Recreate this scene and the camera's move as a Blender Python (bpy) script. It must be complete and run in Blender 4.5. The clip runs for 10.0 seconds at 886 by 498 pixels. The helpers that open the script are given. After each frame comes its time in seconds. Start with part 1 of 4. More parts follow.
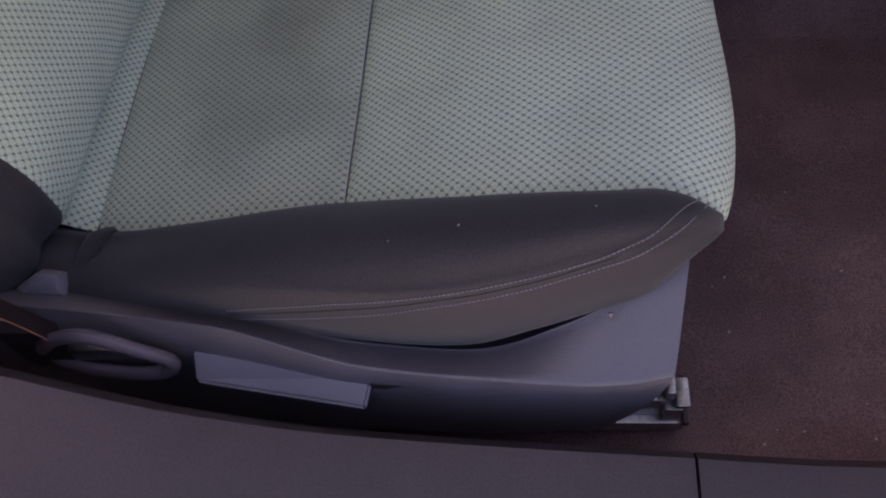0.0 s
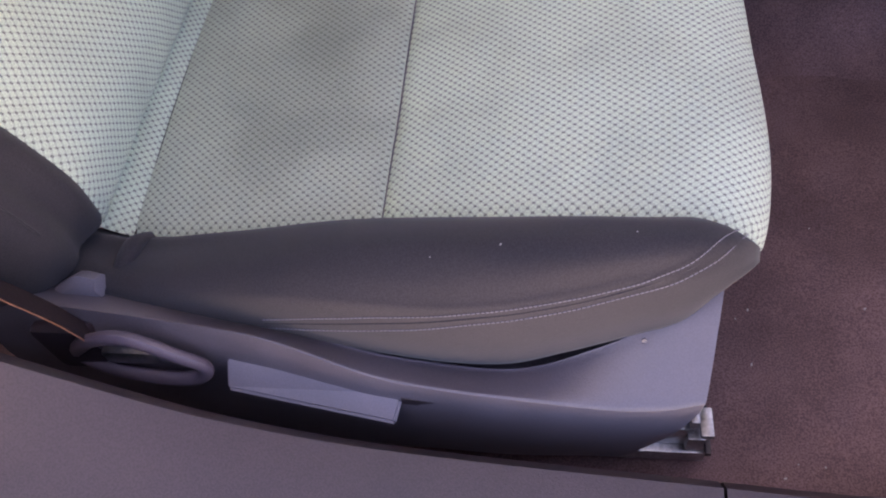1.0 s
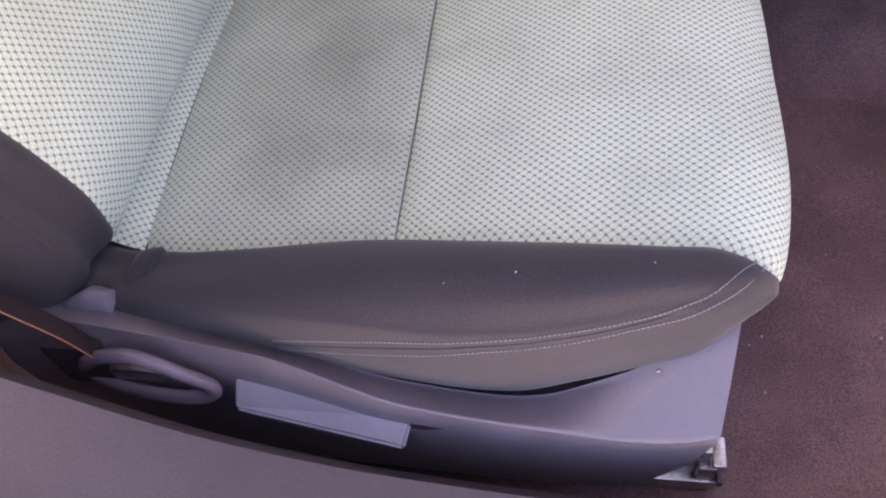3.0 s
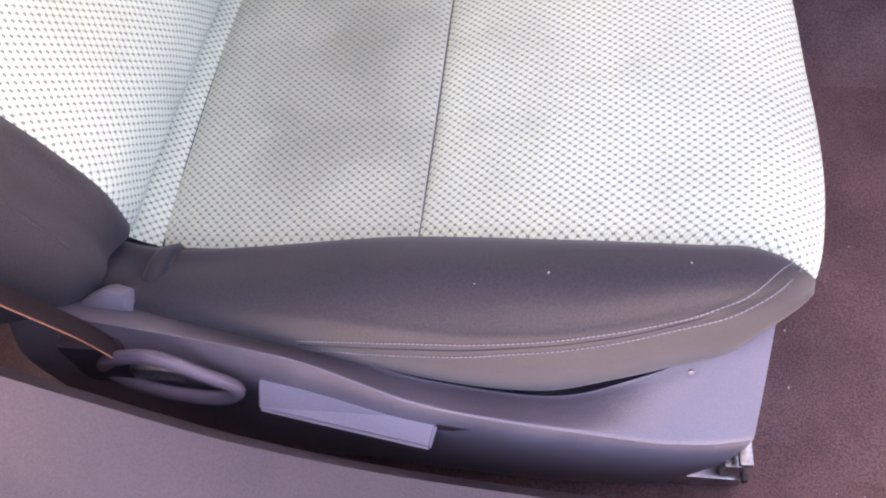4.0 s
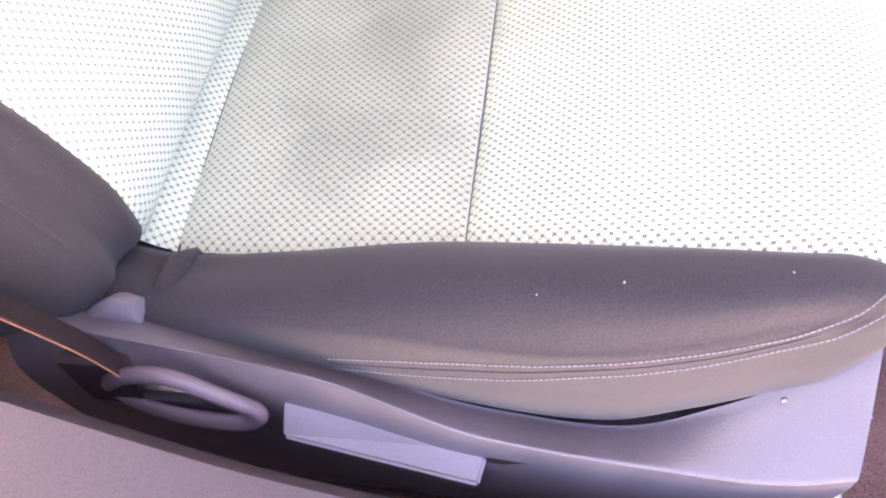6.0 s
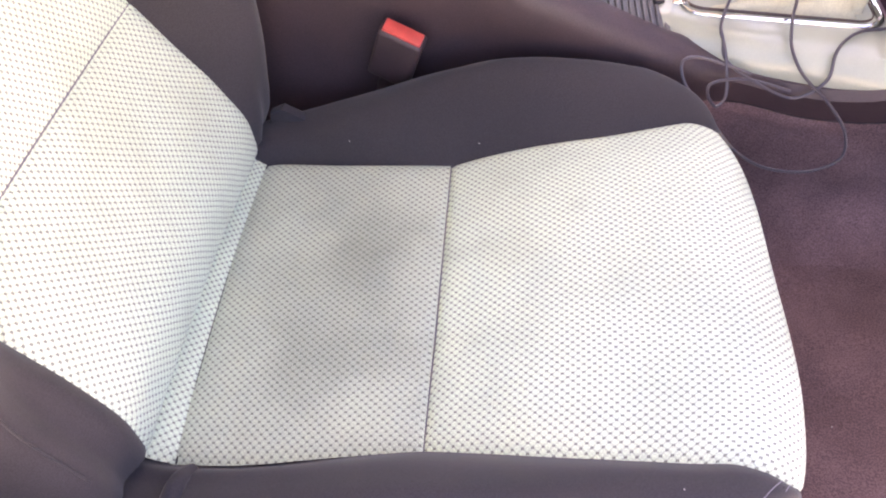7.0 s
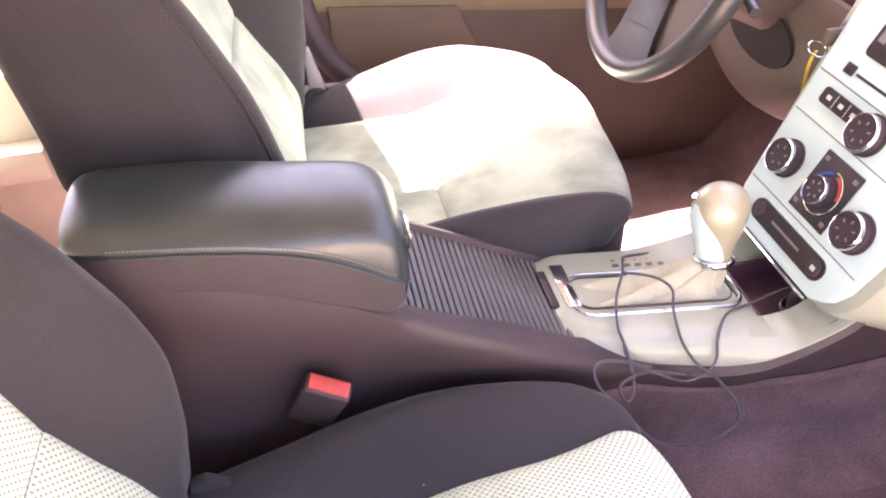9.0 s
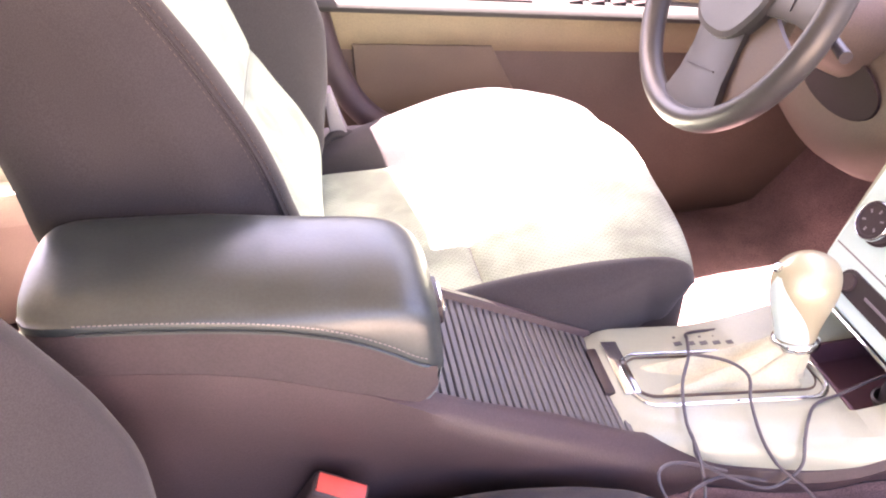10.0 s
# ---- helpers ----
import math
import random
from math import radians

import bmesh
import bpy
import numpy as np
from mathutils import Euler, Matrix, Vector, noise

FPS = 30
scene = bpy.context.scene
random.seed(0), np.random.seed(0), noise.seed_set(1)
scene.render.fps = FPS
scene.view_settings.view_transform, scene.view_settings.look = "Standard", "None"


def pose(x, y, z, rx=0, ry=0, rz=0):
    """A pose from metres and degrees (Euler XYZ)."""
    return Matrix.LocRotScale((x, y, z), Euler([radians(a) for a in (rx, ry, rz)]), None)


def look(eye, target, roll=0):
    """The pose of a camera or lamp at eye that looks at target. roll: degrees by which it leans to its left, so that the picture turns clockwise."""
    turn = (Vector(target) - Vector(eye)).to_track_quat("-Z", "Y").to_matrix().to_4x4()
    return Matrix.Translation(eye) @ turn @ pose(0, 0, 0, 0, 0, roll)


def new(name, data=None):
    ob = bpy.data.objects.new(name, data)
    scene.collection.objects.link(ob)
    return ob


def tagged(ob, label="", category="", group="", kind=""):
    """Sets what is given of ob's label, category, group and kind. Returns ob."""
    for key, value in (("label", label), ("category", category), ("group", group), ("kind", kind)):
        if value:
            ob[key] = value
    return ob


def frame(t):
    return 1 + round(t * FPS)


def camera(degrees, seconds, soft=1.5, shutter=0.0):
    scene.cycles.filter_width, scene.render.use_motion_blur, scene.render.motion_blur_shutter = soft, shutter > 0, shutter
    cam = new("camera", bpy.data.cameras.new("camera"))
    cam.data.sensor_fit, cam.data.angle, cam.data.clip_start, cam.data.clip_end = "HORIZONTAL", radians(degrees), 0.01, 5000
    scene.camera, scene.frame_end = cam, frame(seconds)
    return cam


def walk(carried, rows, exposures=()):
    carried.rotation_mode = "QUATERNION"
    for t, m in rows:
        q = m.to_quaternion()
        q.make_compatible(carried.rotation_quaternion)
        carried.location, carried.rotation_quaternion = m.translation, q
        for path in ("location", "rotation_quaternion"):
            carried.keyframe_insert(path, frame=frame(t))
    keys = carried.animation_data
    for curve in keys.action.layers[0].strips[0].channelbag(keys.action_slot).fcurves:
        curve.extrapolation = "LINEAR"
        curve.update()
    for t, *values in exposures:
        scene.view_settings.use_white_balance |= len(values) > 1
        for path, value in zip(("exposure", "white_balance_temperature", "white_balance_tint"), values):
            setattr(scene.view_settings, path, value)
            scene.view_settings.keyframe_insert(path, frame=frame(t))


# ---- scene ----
cam = camera(58.1, 10.0, 2.0)
PATH = [
    (0, (0.44, -0.55, 0.822), (0.144, 0.52, -0.842), -14.6),
    (0.5, (0.424, -0.551, 0.832), (0.134, 0.563, -0.804), -10.9),
    (1, (0.413, -0.559, 0.828), (0.117, 0.561, -0.802), -11.5),
    (1.5, (0.415, -0.546, 0.827), (0.093, 0.547, -0.816), -12.8),
    (2, (0.409, -0.543, 0.829), (0.099, 0.573, -0.802), -11.2),
    (2.5, (0.408, -0.544, 0.831), (0.093, 0.589, -0.787), -10.8),
    (4, (0.383, -0.528, 0.829), (0.075, 0.561, -0.82), -11.0),
    (4.5, (0.35, -0.503, 0.768), (0.049, 0.561, -0.898), -11.0),
    (5, (0.335, -0.492, 0.739), (0.019, 0.551, -0.938), -11.3),
    (5.2, (0.331, -0.494, 0.743), (-0.013, 0.536, -0.936), -12.5),
    (6.3, (0.366, -0.497, 0.801), (0.01, 0.655, -0.795), -12.2),
    (6.5, (0.375, -0.474, 0.845), (0.011, 0.699, -0.732), -13.7),
    (7, (0.376, -0.494, 0.912), (0.099, 0.842, -0.551), -9.2),
    (7.5, (0.396, -0.503, 0.94), (0.111, 0.844, -0.51), -11.4),
    (8, (0.368, -0.467, 1.017), (0.23, 0.894, -0.442), -9.9),
    (8.5, (0.317, -0.405, 1.086), (0.394, 1.069, -0.264), -6.8),
    (9, (0.25, -0.337, 1.087), (0.495, 1.209, -0.157), -4.0),
    (9.5, (0.239, -0.264, 1.052), (0.479, 1.307, -0.162), -3.8),
    (10, (0.248, -0.202, 1.022), (0.474, 1.415, -0.134), -3.1),
]
EXPOSURES = [(0, 2.38, 6610, 29), (0.5, 3.11, 6710, 31), (1, 3.50, 6770, 33), (2.5, 3.57, 6780, 36), (4, 4.38, 6940, 36), (4.5, 4.41, 6940, 36), (5, 4.54, 6940, 36), (6.3, 5.0, 7230, 35), (6.5, 5.0, 7230, 35), (7, 4.53, 7230, 35), (7.5, 4.03, 7230, 35), (8, 3.61, 7180, 34), (8.5, 3.94, 7180, 34), (9, 4.74, 7260, 37), (10, 5.11, 7330, 39)]
walk(cam, [(t, look(eye, target, roll)) for t, eye, target, roll in PATH], EXPOSURES)

# ---- light ----
SUN_TO = Vector((-0.25, 0.36, 1.0)).normalized()
world = bpy.data.worlds.new("sky")
scene.world = world
world.use_nodes = True
wn = world.node_tree.nodes
sky = wn.new("ShaderNodeTexSky")
sky.sky_type = "NISHITA"
sky.sun_disc = False
sky.dust_density, sky.ozone_density = 4.0, 0.5
sky.sun_elevation = math.asin(SUN_TO.z)
sky.sun_rotation = math.atan2(SUN_TO.x, SUN_TO.y)
wn["Background"].inputs["Strength"].default_value = 0.05
world.node_tree.links.new(sky.outputs["Color"], wn["Background"].inputs["Color"])
sun_data = bpy.data.lights.new("sun", "SUN")
sun_data.energy, sun_data.angle, sun_data.color = 5.0, radians(0.8), (1.0, 0.95, 0.86)
sun = new("sun", sun_data)
sun.matrix_world = look(SUN_TO * 20, (0, 0, 0))


# ---- materials ----
def material(name, color, rough=0.6, metal=0.0, spec=0.5, coat=0.0, grain=0.0, grain_size=0.001, bump=0.0, blotch=0.0, blotch_size=0.08, sheen=0.0):
    m = bpy.data.materials.new(name)
    m.use_nodes = True
    nt = m.node_tree
    b = nt.nodes["Principled BSDF"]
    b.inputs["Roughness"].default_value = rough
    b.inputs["Metallic"].default_value = metal
    b.inputs["Specular IOR Level"].default_value = spec
    b.inputs["Coat Weight"].default_value = coat
    b.inputs["Coat Roughness"].default_value = 0.08
    b.inputs["Sheen Weight"].default_value = sheen
    b.inputs["Base Color"].default_value = (*color, 1)
    tc = nt.nodes.new("ShaderNodeTexCoord")
    if blotch or grain:
        n1 = nt.nodes.new("ShaderNodeTexNoise")
        n1.inputs["Scale"].default_value = 1 / blotch_size
        n1.inputs["Detail"].default_value = 5
        nt.links.new(tc.outputs["Object"], n1.inputs["Vector"])
        n2 = nt.nodes.new("ShaderNodeTexNoise")
        n2.inputs["Scale"].default_value = 1 / grain_size
        n2.inputs["Detail"].default_value = 2
        nt.links.new(tc.outputs["Object"], n2.inputs["Vector"])
        a = ramp(nt, n1.outputs["Fac"], 0.3, 0.7, 1 - blotch, 1 + blotch)
        c = ramp(nt, n2.outputs["Fac"], 0.3, 0.7, 1 - grain, 1 + grain)
        f = calc(nt, "MULTIPLY", a, c)
        mix = nt.nodes.new("ShaderNodeVectorMath")
        mix.operation = "SCALE"
        mix.inputs[0].default_value = color
        nt.links.new(f, mix.inputs["Scale"])
        nt.links.new(mix.outputs[0], b.inputs["Base Color"])
        r = ramp(nt, n1.outputs["Fac"], 0.3, 0.7, max(0.03, rough - 0.06), min(1, rough + 0.06))
        nt.links.new(r, b.inputs["Roughness"])
        if bump:
            bp = nt.nodes.new("ShaderNodeBump")
            bp.inputs["Strength"].default_value = bump
            bp.inputs["Distance"].default_value = grain_size * 0.6
            nt.links.new(n2.outputs["Fac"], bp.inputs["Height"])
            nt.links.new(bp.outputs[0], b.inputs["Normal"])
    return m


def calc(nt, op, a, b=None, c=None):
    n = nt.nodes.new("ShaderNodeMath")
    n.operation = op
    for i, v in enumerate((a, b, c)):
        if v is None:
            continue
        if isinstance(v, (int, float)):
            n.inputs[i].default_value = v
        else:
            nt.links.new(v, n.inputs[i])
    return n.outputs[0]


def ramp(nt, v, a, b, lo, hi):
    n = nt.nodes.new("ShaderNodeMapRange")
    n.interpolation_type = "SMOOTHSTEP"
    for i, x in enumerate((a, b, lo, hi)):
        n.inputs[1 + i].default_value = x
    nt.links.new(v, n.inputs[0])
    return n.outputs[0]


def dotted_fabric(name, color, pitch_u=0.0084, pitch_v=0.0079, clear=1.0, dirt=0.0):
    """Woven seat cloth: raised diamonds with a pair of dark ticks in every gap. Works in metres of the UV map."""
    m = bpy.data.materials.new(name)
    m.use_nodes = True
    nt = m.node_tree
    b = nt.nodes["Principled BSDF"]
    b.inputs["Roughness"].default_value = 0.88
    b.inputs["Specular IOR Level"].default_value = 0.25
    b.inputs["Sheen Weight"].default_value = 0.25
    b.inputs["Sheen Roughness"].default_value = 0.5
    tc = nt.nodes.new("ShaderNodeTexCoord")
    sp = nt.nodes.new("ShaderNodeSeparateXYZ")
    nt.links.new(tc.outputs["UV"], sp.inputs[0])
    u, v = calc(nt, "MULTIPLY", sp.outputs[0], 2 * math.pi / pitch_u), calc(nt, "MULTIPLY", sp.outputs[1], 2 * math.pi / pitch_v)
    cu, cv = calc(nt, "COSINE", u), calc(nt, "COSINE", v)
    lattice = calc(nt, "MULTIPLY", cu, cv)
    split = calc(nt, "ABSOLUTE", calc(nt, "SINE", u))
    tick = calc(nt, "MULTIPLY", ramp(nt, lattice, 0.57, 0.74, 0, clear), ramp(nt, split, 0.12, 0.28, 0, 1))
    lines = calc(nt, "MINIMUM", calc(nt, "ABSOLUTE", calc(nt, "SINE", calc(nt, "MULTIPLY", calc(nt, "ADD", u, v), 0.5))), calc(nt, "ABSOLUTE", calc(nt, "SINE", calc(nt, "MULTIPLY", calc(nt, "SUBTRACT", u, v), 0.5))))
    weave = nt.nodes.new("ShaderNodeTexNoise")
    weave.inputs["Scale"].default_value = 900
    weave.inputs["Detail"].default_value = 2
    nt.links.new(tc.outputs["UV"], weave.inputs["Vector"])
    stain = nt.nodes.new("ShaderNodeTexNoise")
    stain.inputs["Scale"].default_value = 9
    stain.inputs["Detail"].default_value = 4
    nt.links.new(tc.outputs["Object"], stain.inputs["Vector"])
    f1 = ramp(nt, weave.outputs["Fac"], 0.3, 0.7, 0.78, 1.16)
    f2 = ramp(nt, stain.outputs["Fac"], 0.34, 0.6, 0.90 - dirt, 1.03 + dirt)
    f3 = calc(nt, "MULTIPLY", ramp(nt, lines, 0.0, 0.55, 1 - 0.13 * clear, 1 + 0.08 * clear), ramp(nt, lattice, 0.1, 0.9, 1.0, 1 - 0.16 * clear))
    f = calc(nt, "MULTIPLY", calc(nt, "MULTIPLY", f1, f2), f3)
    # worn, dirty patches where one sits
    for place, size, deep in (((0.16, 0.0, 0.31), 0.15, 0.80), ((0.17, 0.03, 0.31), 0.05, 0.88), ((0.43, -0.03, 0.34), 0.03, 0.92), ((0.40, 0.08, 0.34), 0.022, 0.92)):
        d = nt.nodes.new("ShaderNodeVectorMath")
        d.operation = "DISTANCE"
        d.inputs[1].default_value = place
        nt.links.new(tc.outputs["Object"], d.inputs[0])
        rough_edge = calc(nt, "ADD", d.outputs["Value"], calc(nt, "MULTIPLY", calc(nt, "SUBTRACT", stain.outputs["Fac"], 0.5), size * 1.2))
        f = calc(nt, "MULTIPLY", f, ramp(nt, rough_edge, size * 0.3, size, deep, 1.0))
    s = nt.nodes.new("ShaderNodeVectorMath")
    s.operation = "SCALE"
    s.inputs[0].default_value = color
    nt.links.new(f, s.inputs["Scale"])
    mix = nt.nodes.new("ShaderNodeMix")
    mix.data_type = "RGBA"
    nt.links.new(tick, mix.inputs["Factor"])
    nt.links.new(s.outputs[0], mix.inputs["A"])
    mix.inputs["B"].default_value = (0.115, 0.12, 0.11, 1)
    nt.links.new(mix.outputs["Result"], b.inputs["Base Color"])
    h = calc(nt, "ADD", calc(nt, "MULTIPLY", ramp(nt, lines, 0.0, 0.7, 0, 1), 0.5), calc(nt, "MULTIPLY", weave.outputs["Fac"], 0.35))
    bp = nt.nodes.new("ShaderNodeBump")
    bp.inputs["Strength"].default_value = 0.8
    bp.inputs["Distance"].default_value = 0.0012
    nt.links.new(h, bp.inputs["Height"])
    nt.links.new(bp.outputs[0], b.inputs["Normal"])
    return m


FABRIC = dotted_fabric("cashmere_fabric", (0.69, 0.79, 0.63))
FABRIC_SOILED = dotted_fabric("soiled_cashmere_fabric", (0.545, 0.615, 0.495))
# Driver's cloth: dirt blotches, plus shade on its front put into the base.
FABRIC_WORN_SHADED = dotted_fabric("worn_shaded_cashmere_fabric", (0.355, 0.425, 0.345), clear=0.4, dirt=0.2)
COCOA_CLOTH = material("cocoa_cloth", (0.044, 0.0395, 0.045), 0.92, spec=0.22, grain=0.16, grain_size=0.0012, bump=0.3, blotch=0.10, blotch_size=0.12, sheen=0.18)
COCOA = material("cocoa_plastic", (0.064, 0.043, 0.048), 0.5, spec=0.45, grain=0.12, grain_size=0.0016, bump=0.3, blotch=0.12, blotch_size=0.1)
SHIELD = material("seat_shield_plastic", (0.138, 0.120, 0.142), 0.37, spec=1.0, grain=0.08, grain_size=0.0014, bump=0.25, blotch=0.08, blotch_size=0.06)
PADDLE = material("grey_plastic", (0.21, 0.19, 0.225), 0.45, spec=0.5, grain=0.06, grain_size=0.0012, bump=0.2, blotch=0.1)
SILLM = material("sill_plastic", (0.058, 0.041, 0.046), 0.45, spec=0.5, grain=0.15, grain_size=0.0015, bump=0.4, blotch=0.15, blotch_size=0.15)
CARPET = material("carpet", (0.188, 0.122, 0.124), 1.0, spec=0.1, grain=0.3, grain_size=0.0018, bump=1.0, blotch=0.22, blotch_size=0.11)
LEATHER = material("dark_leather", (0.030, 0.041, 0.045), 0.36, spec=0.9, grain=0.1, grain_size=0.003, bump=0.05, blotch=0.08, blotch_size=0.05)
RIB = material("ribbed_plastic", (0.122, 0.120, 0.126), 0.40, spec=0.5, grain=0.08, grain_size=0.002, blotch=0.12)
CREAM = material("cashmere_plastic", (0.40, 0.43, 0.345), 0.34, spec=0.5, coat=0.35, grain=0.04, grain_size=0.0012, bump=0.12, blotch=0.05)
BOOT = material("cream_boot", (0.53, 0.52, 0.385), 0.5, spec=0.35, grain=0.08, grain_size=0.002, bump=0.25, blotch=0.1, blotch_size=0.03)
SILVER = material("silver_panel", (0.66, 0.85, 0.86), 0.36, metal=0.12, grain=0.03, grain_size=0.0008, blotch=0.04)
CHAMP = material("champagne_knob", (0.46, 0.435, 0.31), 0.42, metal=0.3, coat=0.5, grain=0.03, blotch=0.05)
CHROME = material("chrome", (0.75, 0.76, 0.78), 0.12, metal=1.0, blotch=0.03, grain=0.02)
STEEL = material("rail_steel", (0.42, 0.42, 0.43), 0.35, metal=0.9, grain=0.15, grain_size=0.004, blotch=0.25, blotch_size=0.02)
BLACK = material("black_plastic", (0.034, 0.024, 0.028), 0.4, spec=0.5, grain=0.1, blotch=0.1)
RED = material("red_button", (0.66, 0.09, 0.075), 0.35, spec=0.5, grain=0.05, blotch=0.12, blotch_size=0.02)
ARM_SIDE = material("brown_armrest_vinyl", (0.062, 0.047, 0.052), 0.5, spec=0.4, grain=0.1, grain_size=0.002, bump=0.15, blotch=0.08, blotch_size=0.06)
BLUE = material("blue_mark", (0.03, 0.12, 0.5), 0.5, grain=0.02)
WHITE = material("white_mark", (0.7, 0.7, 0.68), 0.5, grain=0.02)
THREAD = material("grey_thread", (0.25, 0.24, 0.285), 0.8, grain=0.1)
WEB = material("belt_webbing", (0.028, 0.016, 0.018), 0.75, spec=0.3, grain=0.3, grain_size=0.0012, bump=0.5, blotch=0.1)
RUBBER = material("cable_rubber", (0.085, 0.075, 0.088), 0.36, grain=0.05)
TAN = material("door_vinyl", (0.235, 0.188, 0.122), 0.6, spec=0.35, grain=0.08, grain_size=0.002, bump=0.3, blotch=0.1, blotch_size=0.12)
WHEEL = material("wheel_leather", (0.045, 0.042, 0.044), 0.38, spec=0.55, grain=0.08, grain_size=0.0016, bump=0.2, blotch=0.1)
LINER = material("headliner", (0.42, 0.39, 0.34), 0.95, spec=0.1, grain=0.15, grain_size=0.002, bump=0.4, blotch=0.06)
TINT = material("tinted_glass", (0.10, 0.11, 0.11), 0.02)
TINT.node_tree.nodes["Principled BSDF"].inputs["Transmission Weight"].default_value = 1.0
PAINT = material("body_paint", (0.30, 0.29, 0.27), 0.3, metal=0.3, coat=0.8, grain=0.02, blotch=0.03)
ASPHALT = material("concrete", (0.31, 0.278, 0.225), 0.95, grain=0.4, grain_size=0.008, bump=0.8, blotch=0.25, blotch_size=0.8)
YELLOW = material("yellow_strap", (0.55, 0.38, 0.05), 0.7, grain=0.15, blotch=0.1)
BEIGE = material("beige_vinyl", (0.55, 0.53, 0.46), 0.6, spec=0.3, grain=0.06, grain_size=0.002, bump=0.2, blotch=0.08, blotch_size=0.12)
TAN_DARK = material("column_plastic", (0.115, 0.082, 0.068), 0.55, spec=0.4, grain=0.08, grain_size=0.002, bump=0.3, blotch=0.1)
CORD = material("orange_cord", (0.34, 0.15, 0.08), 0.8, grain=0.2)
DIAL = material("dial_plastic", (0.048, 0.033, 0.040), 0.6, spec=0.3, grain=0.1, blotch=0.1)
THREAD_DARK = material("dim_thread", (0.24, 0.215, 0.22), 0.8, grain=0.1)
HANDLE = material("handle_plastic", (0.14, 0.11, 0.14), 0.36, spec=0.7, grain=0.06, grain_size=0.0015, bump=0.2, blotch=0.08)
THREAD_BROWN = material("brown_thread", (0.085, 0.062, 0.058), 0.8, grain=0.1)
BIN = material("bin_plastic", (0.095, 0.045, 0.062), 0.42, spec=0.6, grain=0.05, blotch=0.08)
# TAN's vinyl again, with the shade put into a darker base colour.
TAN_SHADED = material("shaded_door_vinyl", (0.158, 0.118, 0.086), 0.6, spec=0.35, grain=0.08, grain_size=0.002, bump=0.3, blotch=0.1, blotch_size=0.12)
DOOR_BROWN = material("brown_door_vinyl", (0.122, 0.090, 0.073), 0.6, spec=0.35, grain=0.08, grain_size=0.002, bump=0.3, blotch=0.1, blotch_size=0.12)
ARMREST_GREY = material("grey_armrest_plastic", (0.030, 0.030, 0.032), 0.62, spec=0.3, grain=0.06, grain_size=0.0015, bump=0.2, blotch=0.06)
FLUFF = material("pale_lint", (0.42, 0.40, 0.39), 0.9, grain=0.1)


# ---- mesh helpers ----
def part(name, bm, mat, parent, label="", smooth=True):
    me = bpy.data.meshes.new(name)
    bm.to_mesh(me)
    bm.free()
    me.materials.append(mat)
    for p in me.polygons:
        p.use_smooth = smooth
    if smooth:
        me.set_sharp_from_angle(angle=radians(42))
    ob = new(name, me)
    ob.parent = parent
    if label:
        tagged(ob, label)
    return ob


def thing(name, label, category, at=(0, 0, 0), group="", kind=""):
    ob = new(name)
    ob.location = at
    ob.empty_display_size = 0.05
    return tagged(ob, label, category, group, kind)


def solid(name, bm, mat, label, category, kind="", smooth=True, group=""):
    return tagged(part(name, bm, mat, None, "", smooth), label, category, group, kind)


def spline(keys, x):
    """Smooth value at x through rows (x, a, b, ...): a tuple of a, b, ..."""
    xs = [k[0] for k in keys]
    if x <= xs[0]:
        return tuple(keys[0][1:])
    if x >= xs[-1]:
        return tuple(keys[-1][1:])
    i = max(j for j in range(len(xs) - 1) if xs[j] <= x)
    h = xs[i + 1] - xs[i]
    t = (x - xs[i]) / h
    out = []
    for c in range(1, len(keys[0])):
        def slope(j):
            if j == 0 or j == len(xs) - 1:
                a, b = (0, 1) if j == 0 else (len(xs) - 2, len(xs) - 1)
                return (keys[b][c] - keys[a][c]) / (xs[b] - xs[a])
            l = (keys[j][c] - keys[j - 1][c]) / (xs[j] - xs[j - 1])
            r = (keys[j + 1][c] - keys[j][c]) / (xs[j + 1] - xs[j])
            return 0.0 if l * r <= 0 else 2 * l * r / (l + r)
        p0, p1, m0, m1 = keys[i][c], keys[i + 1][c], slope(i) * h, slope(i + 1) * h
        out.append((2 * t**3 - 3 * t**2 + 1) * p0 + (t**3 - 2 * t**2 + t) * m0 + (3 * t**2 - 2 * t**3) * p1 + (t**3 - t**2) * m1)
    return tuple(out)


def smooth_line(pts, n, closed=False):
    """Catmull-Rom through points, about n steps a span."""
    P = [Vector(p) for p in pts]
    out = []
    m = len(P)
    for i in range(m if closed else m - 1):
        p1, p2 = P[i], P[(i + 1) % m]
        p0 = P[i - 1] if closed or i > 0 else p1
        p3 = P[(i + 2) % m] if closed or i + 2 < m else p2
        for j in range(n):
            t = j / n
            out.append(0.5 * (2 * p1 + (p2 - p0) * t + (2 * p0 - 5 * p1 + 4 * p2 - p3) * t**2 + (3 * p1 - p0 - 3 * p2 + p3) * t**3))
    if not closed:
        out.append(P[-1])
    return out


def sheet(f, nu, nv, uv=None):
    """A surface f(a, b) for a, b in 0..1; uv(a, b) in metres."""
    bm = bmesh.new()
    g = [[bm.verts.new(f(i / nu, j / nv)) for j in range(nv + 1)] for i in range(nu + 1)]
    lay = bm.loops.layers.uv.new("UVMap")
    for i in range(nu):
        for j in range(nv):
            fc = bm.faces.new((g[i][j], g[i + 1][j], g[i + 1][j + 1], g[i][j + 1]))
            if uv:
                for lp, (a, b) in zip(fc.loops, ((i, j), (i + 1, j), (i + 1, j + 1), (i, j + 1))):
                    lp[lay].uv = uv(a / nu, b / nv)
    return bm


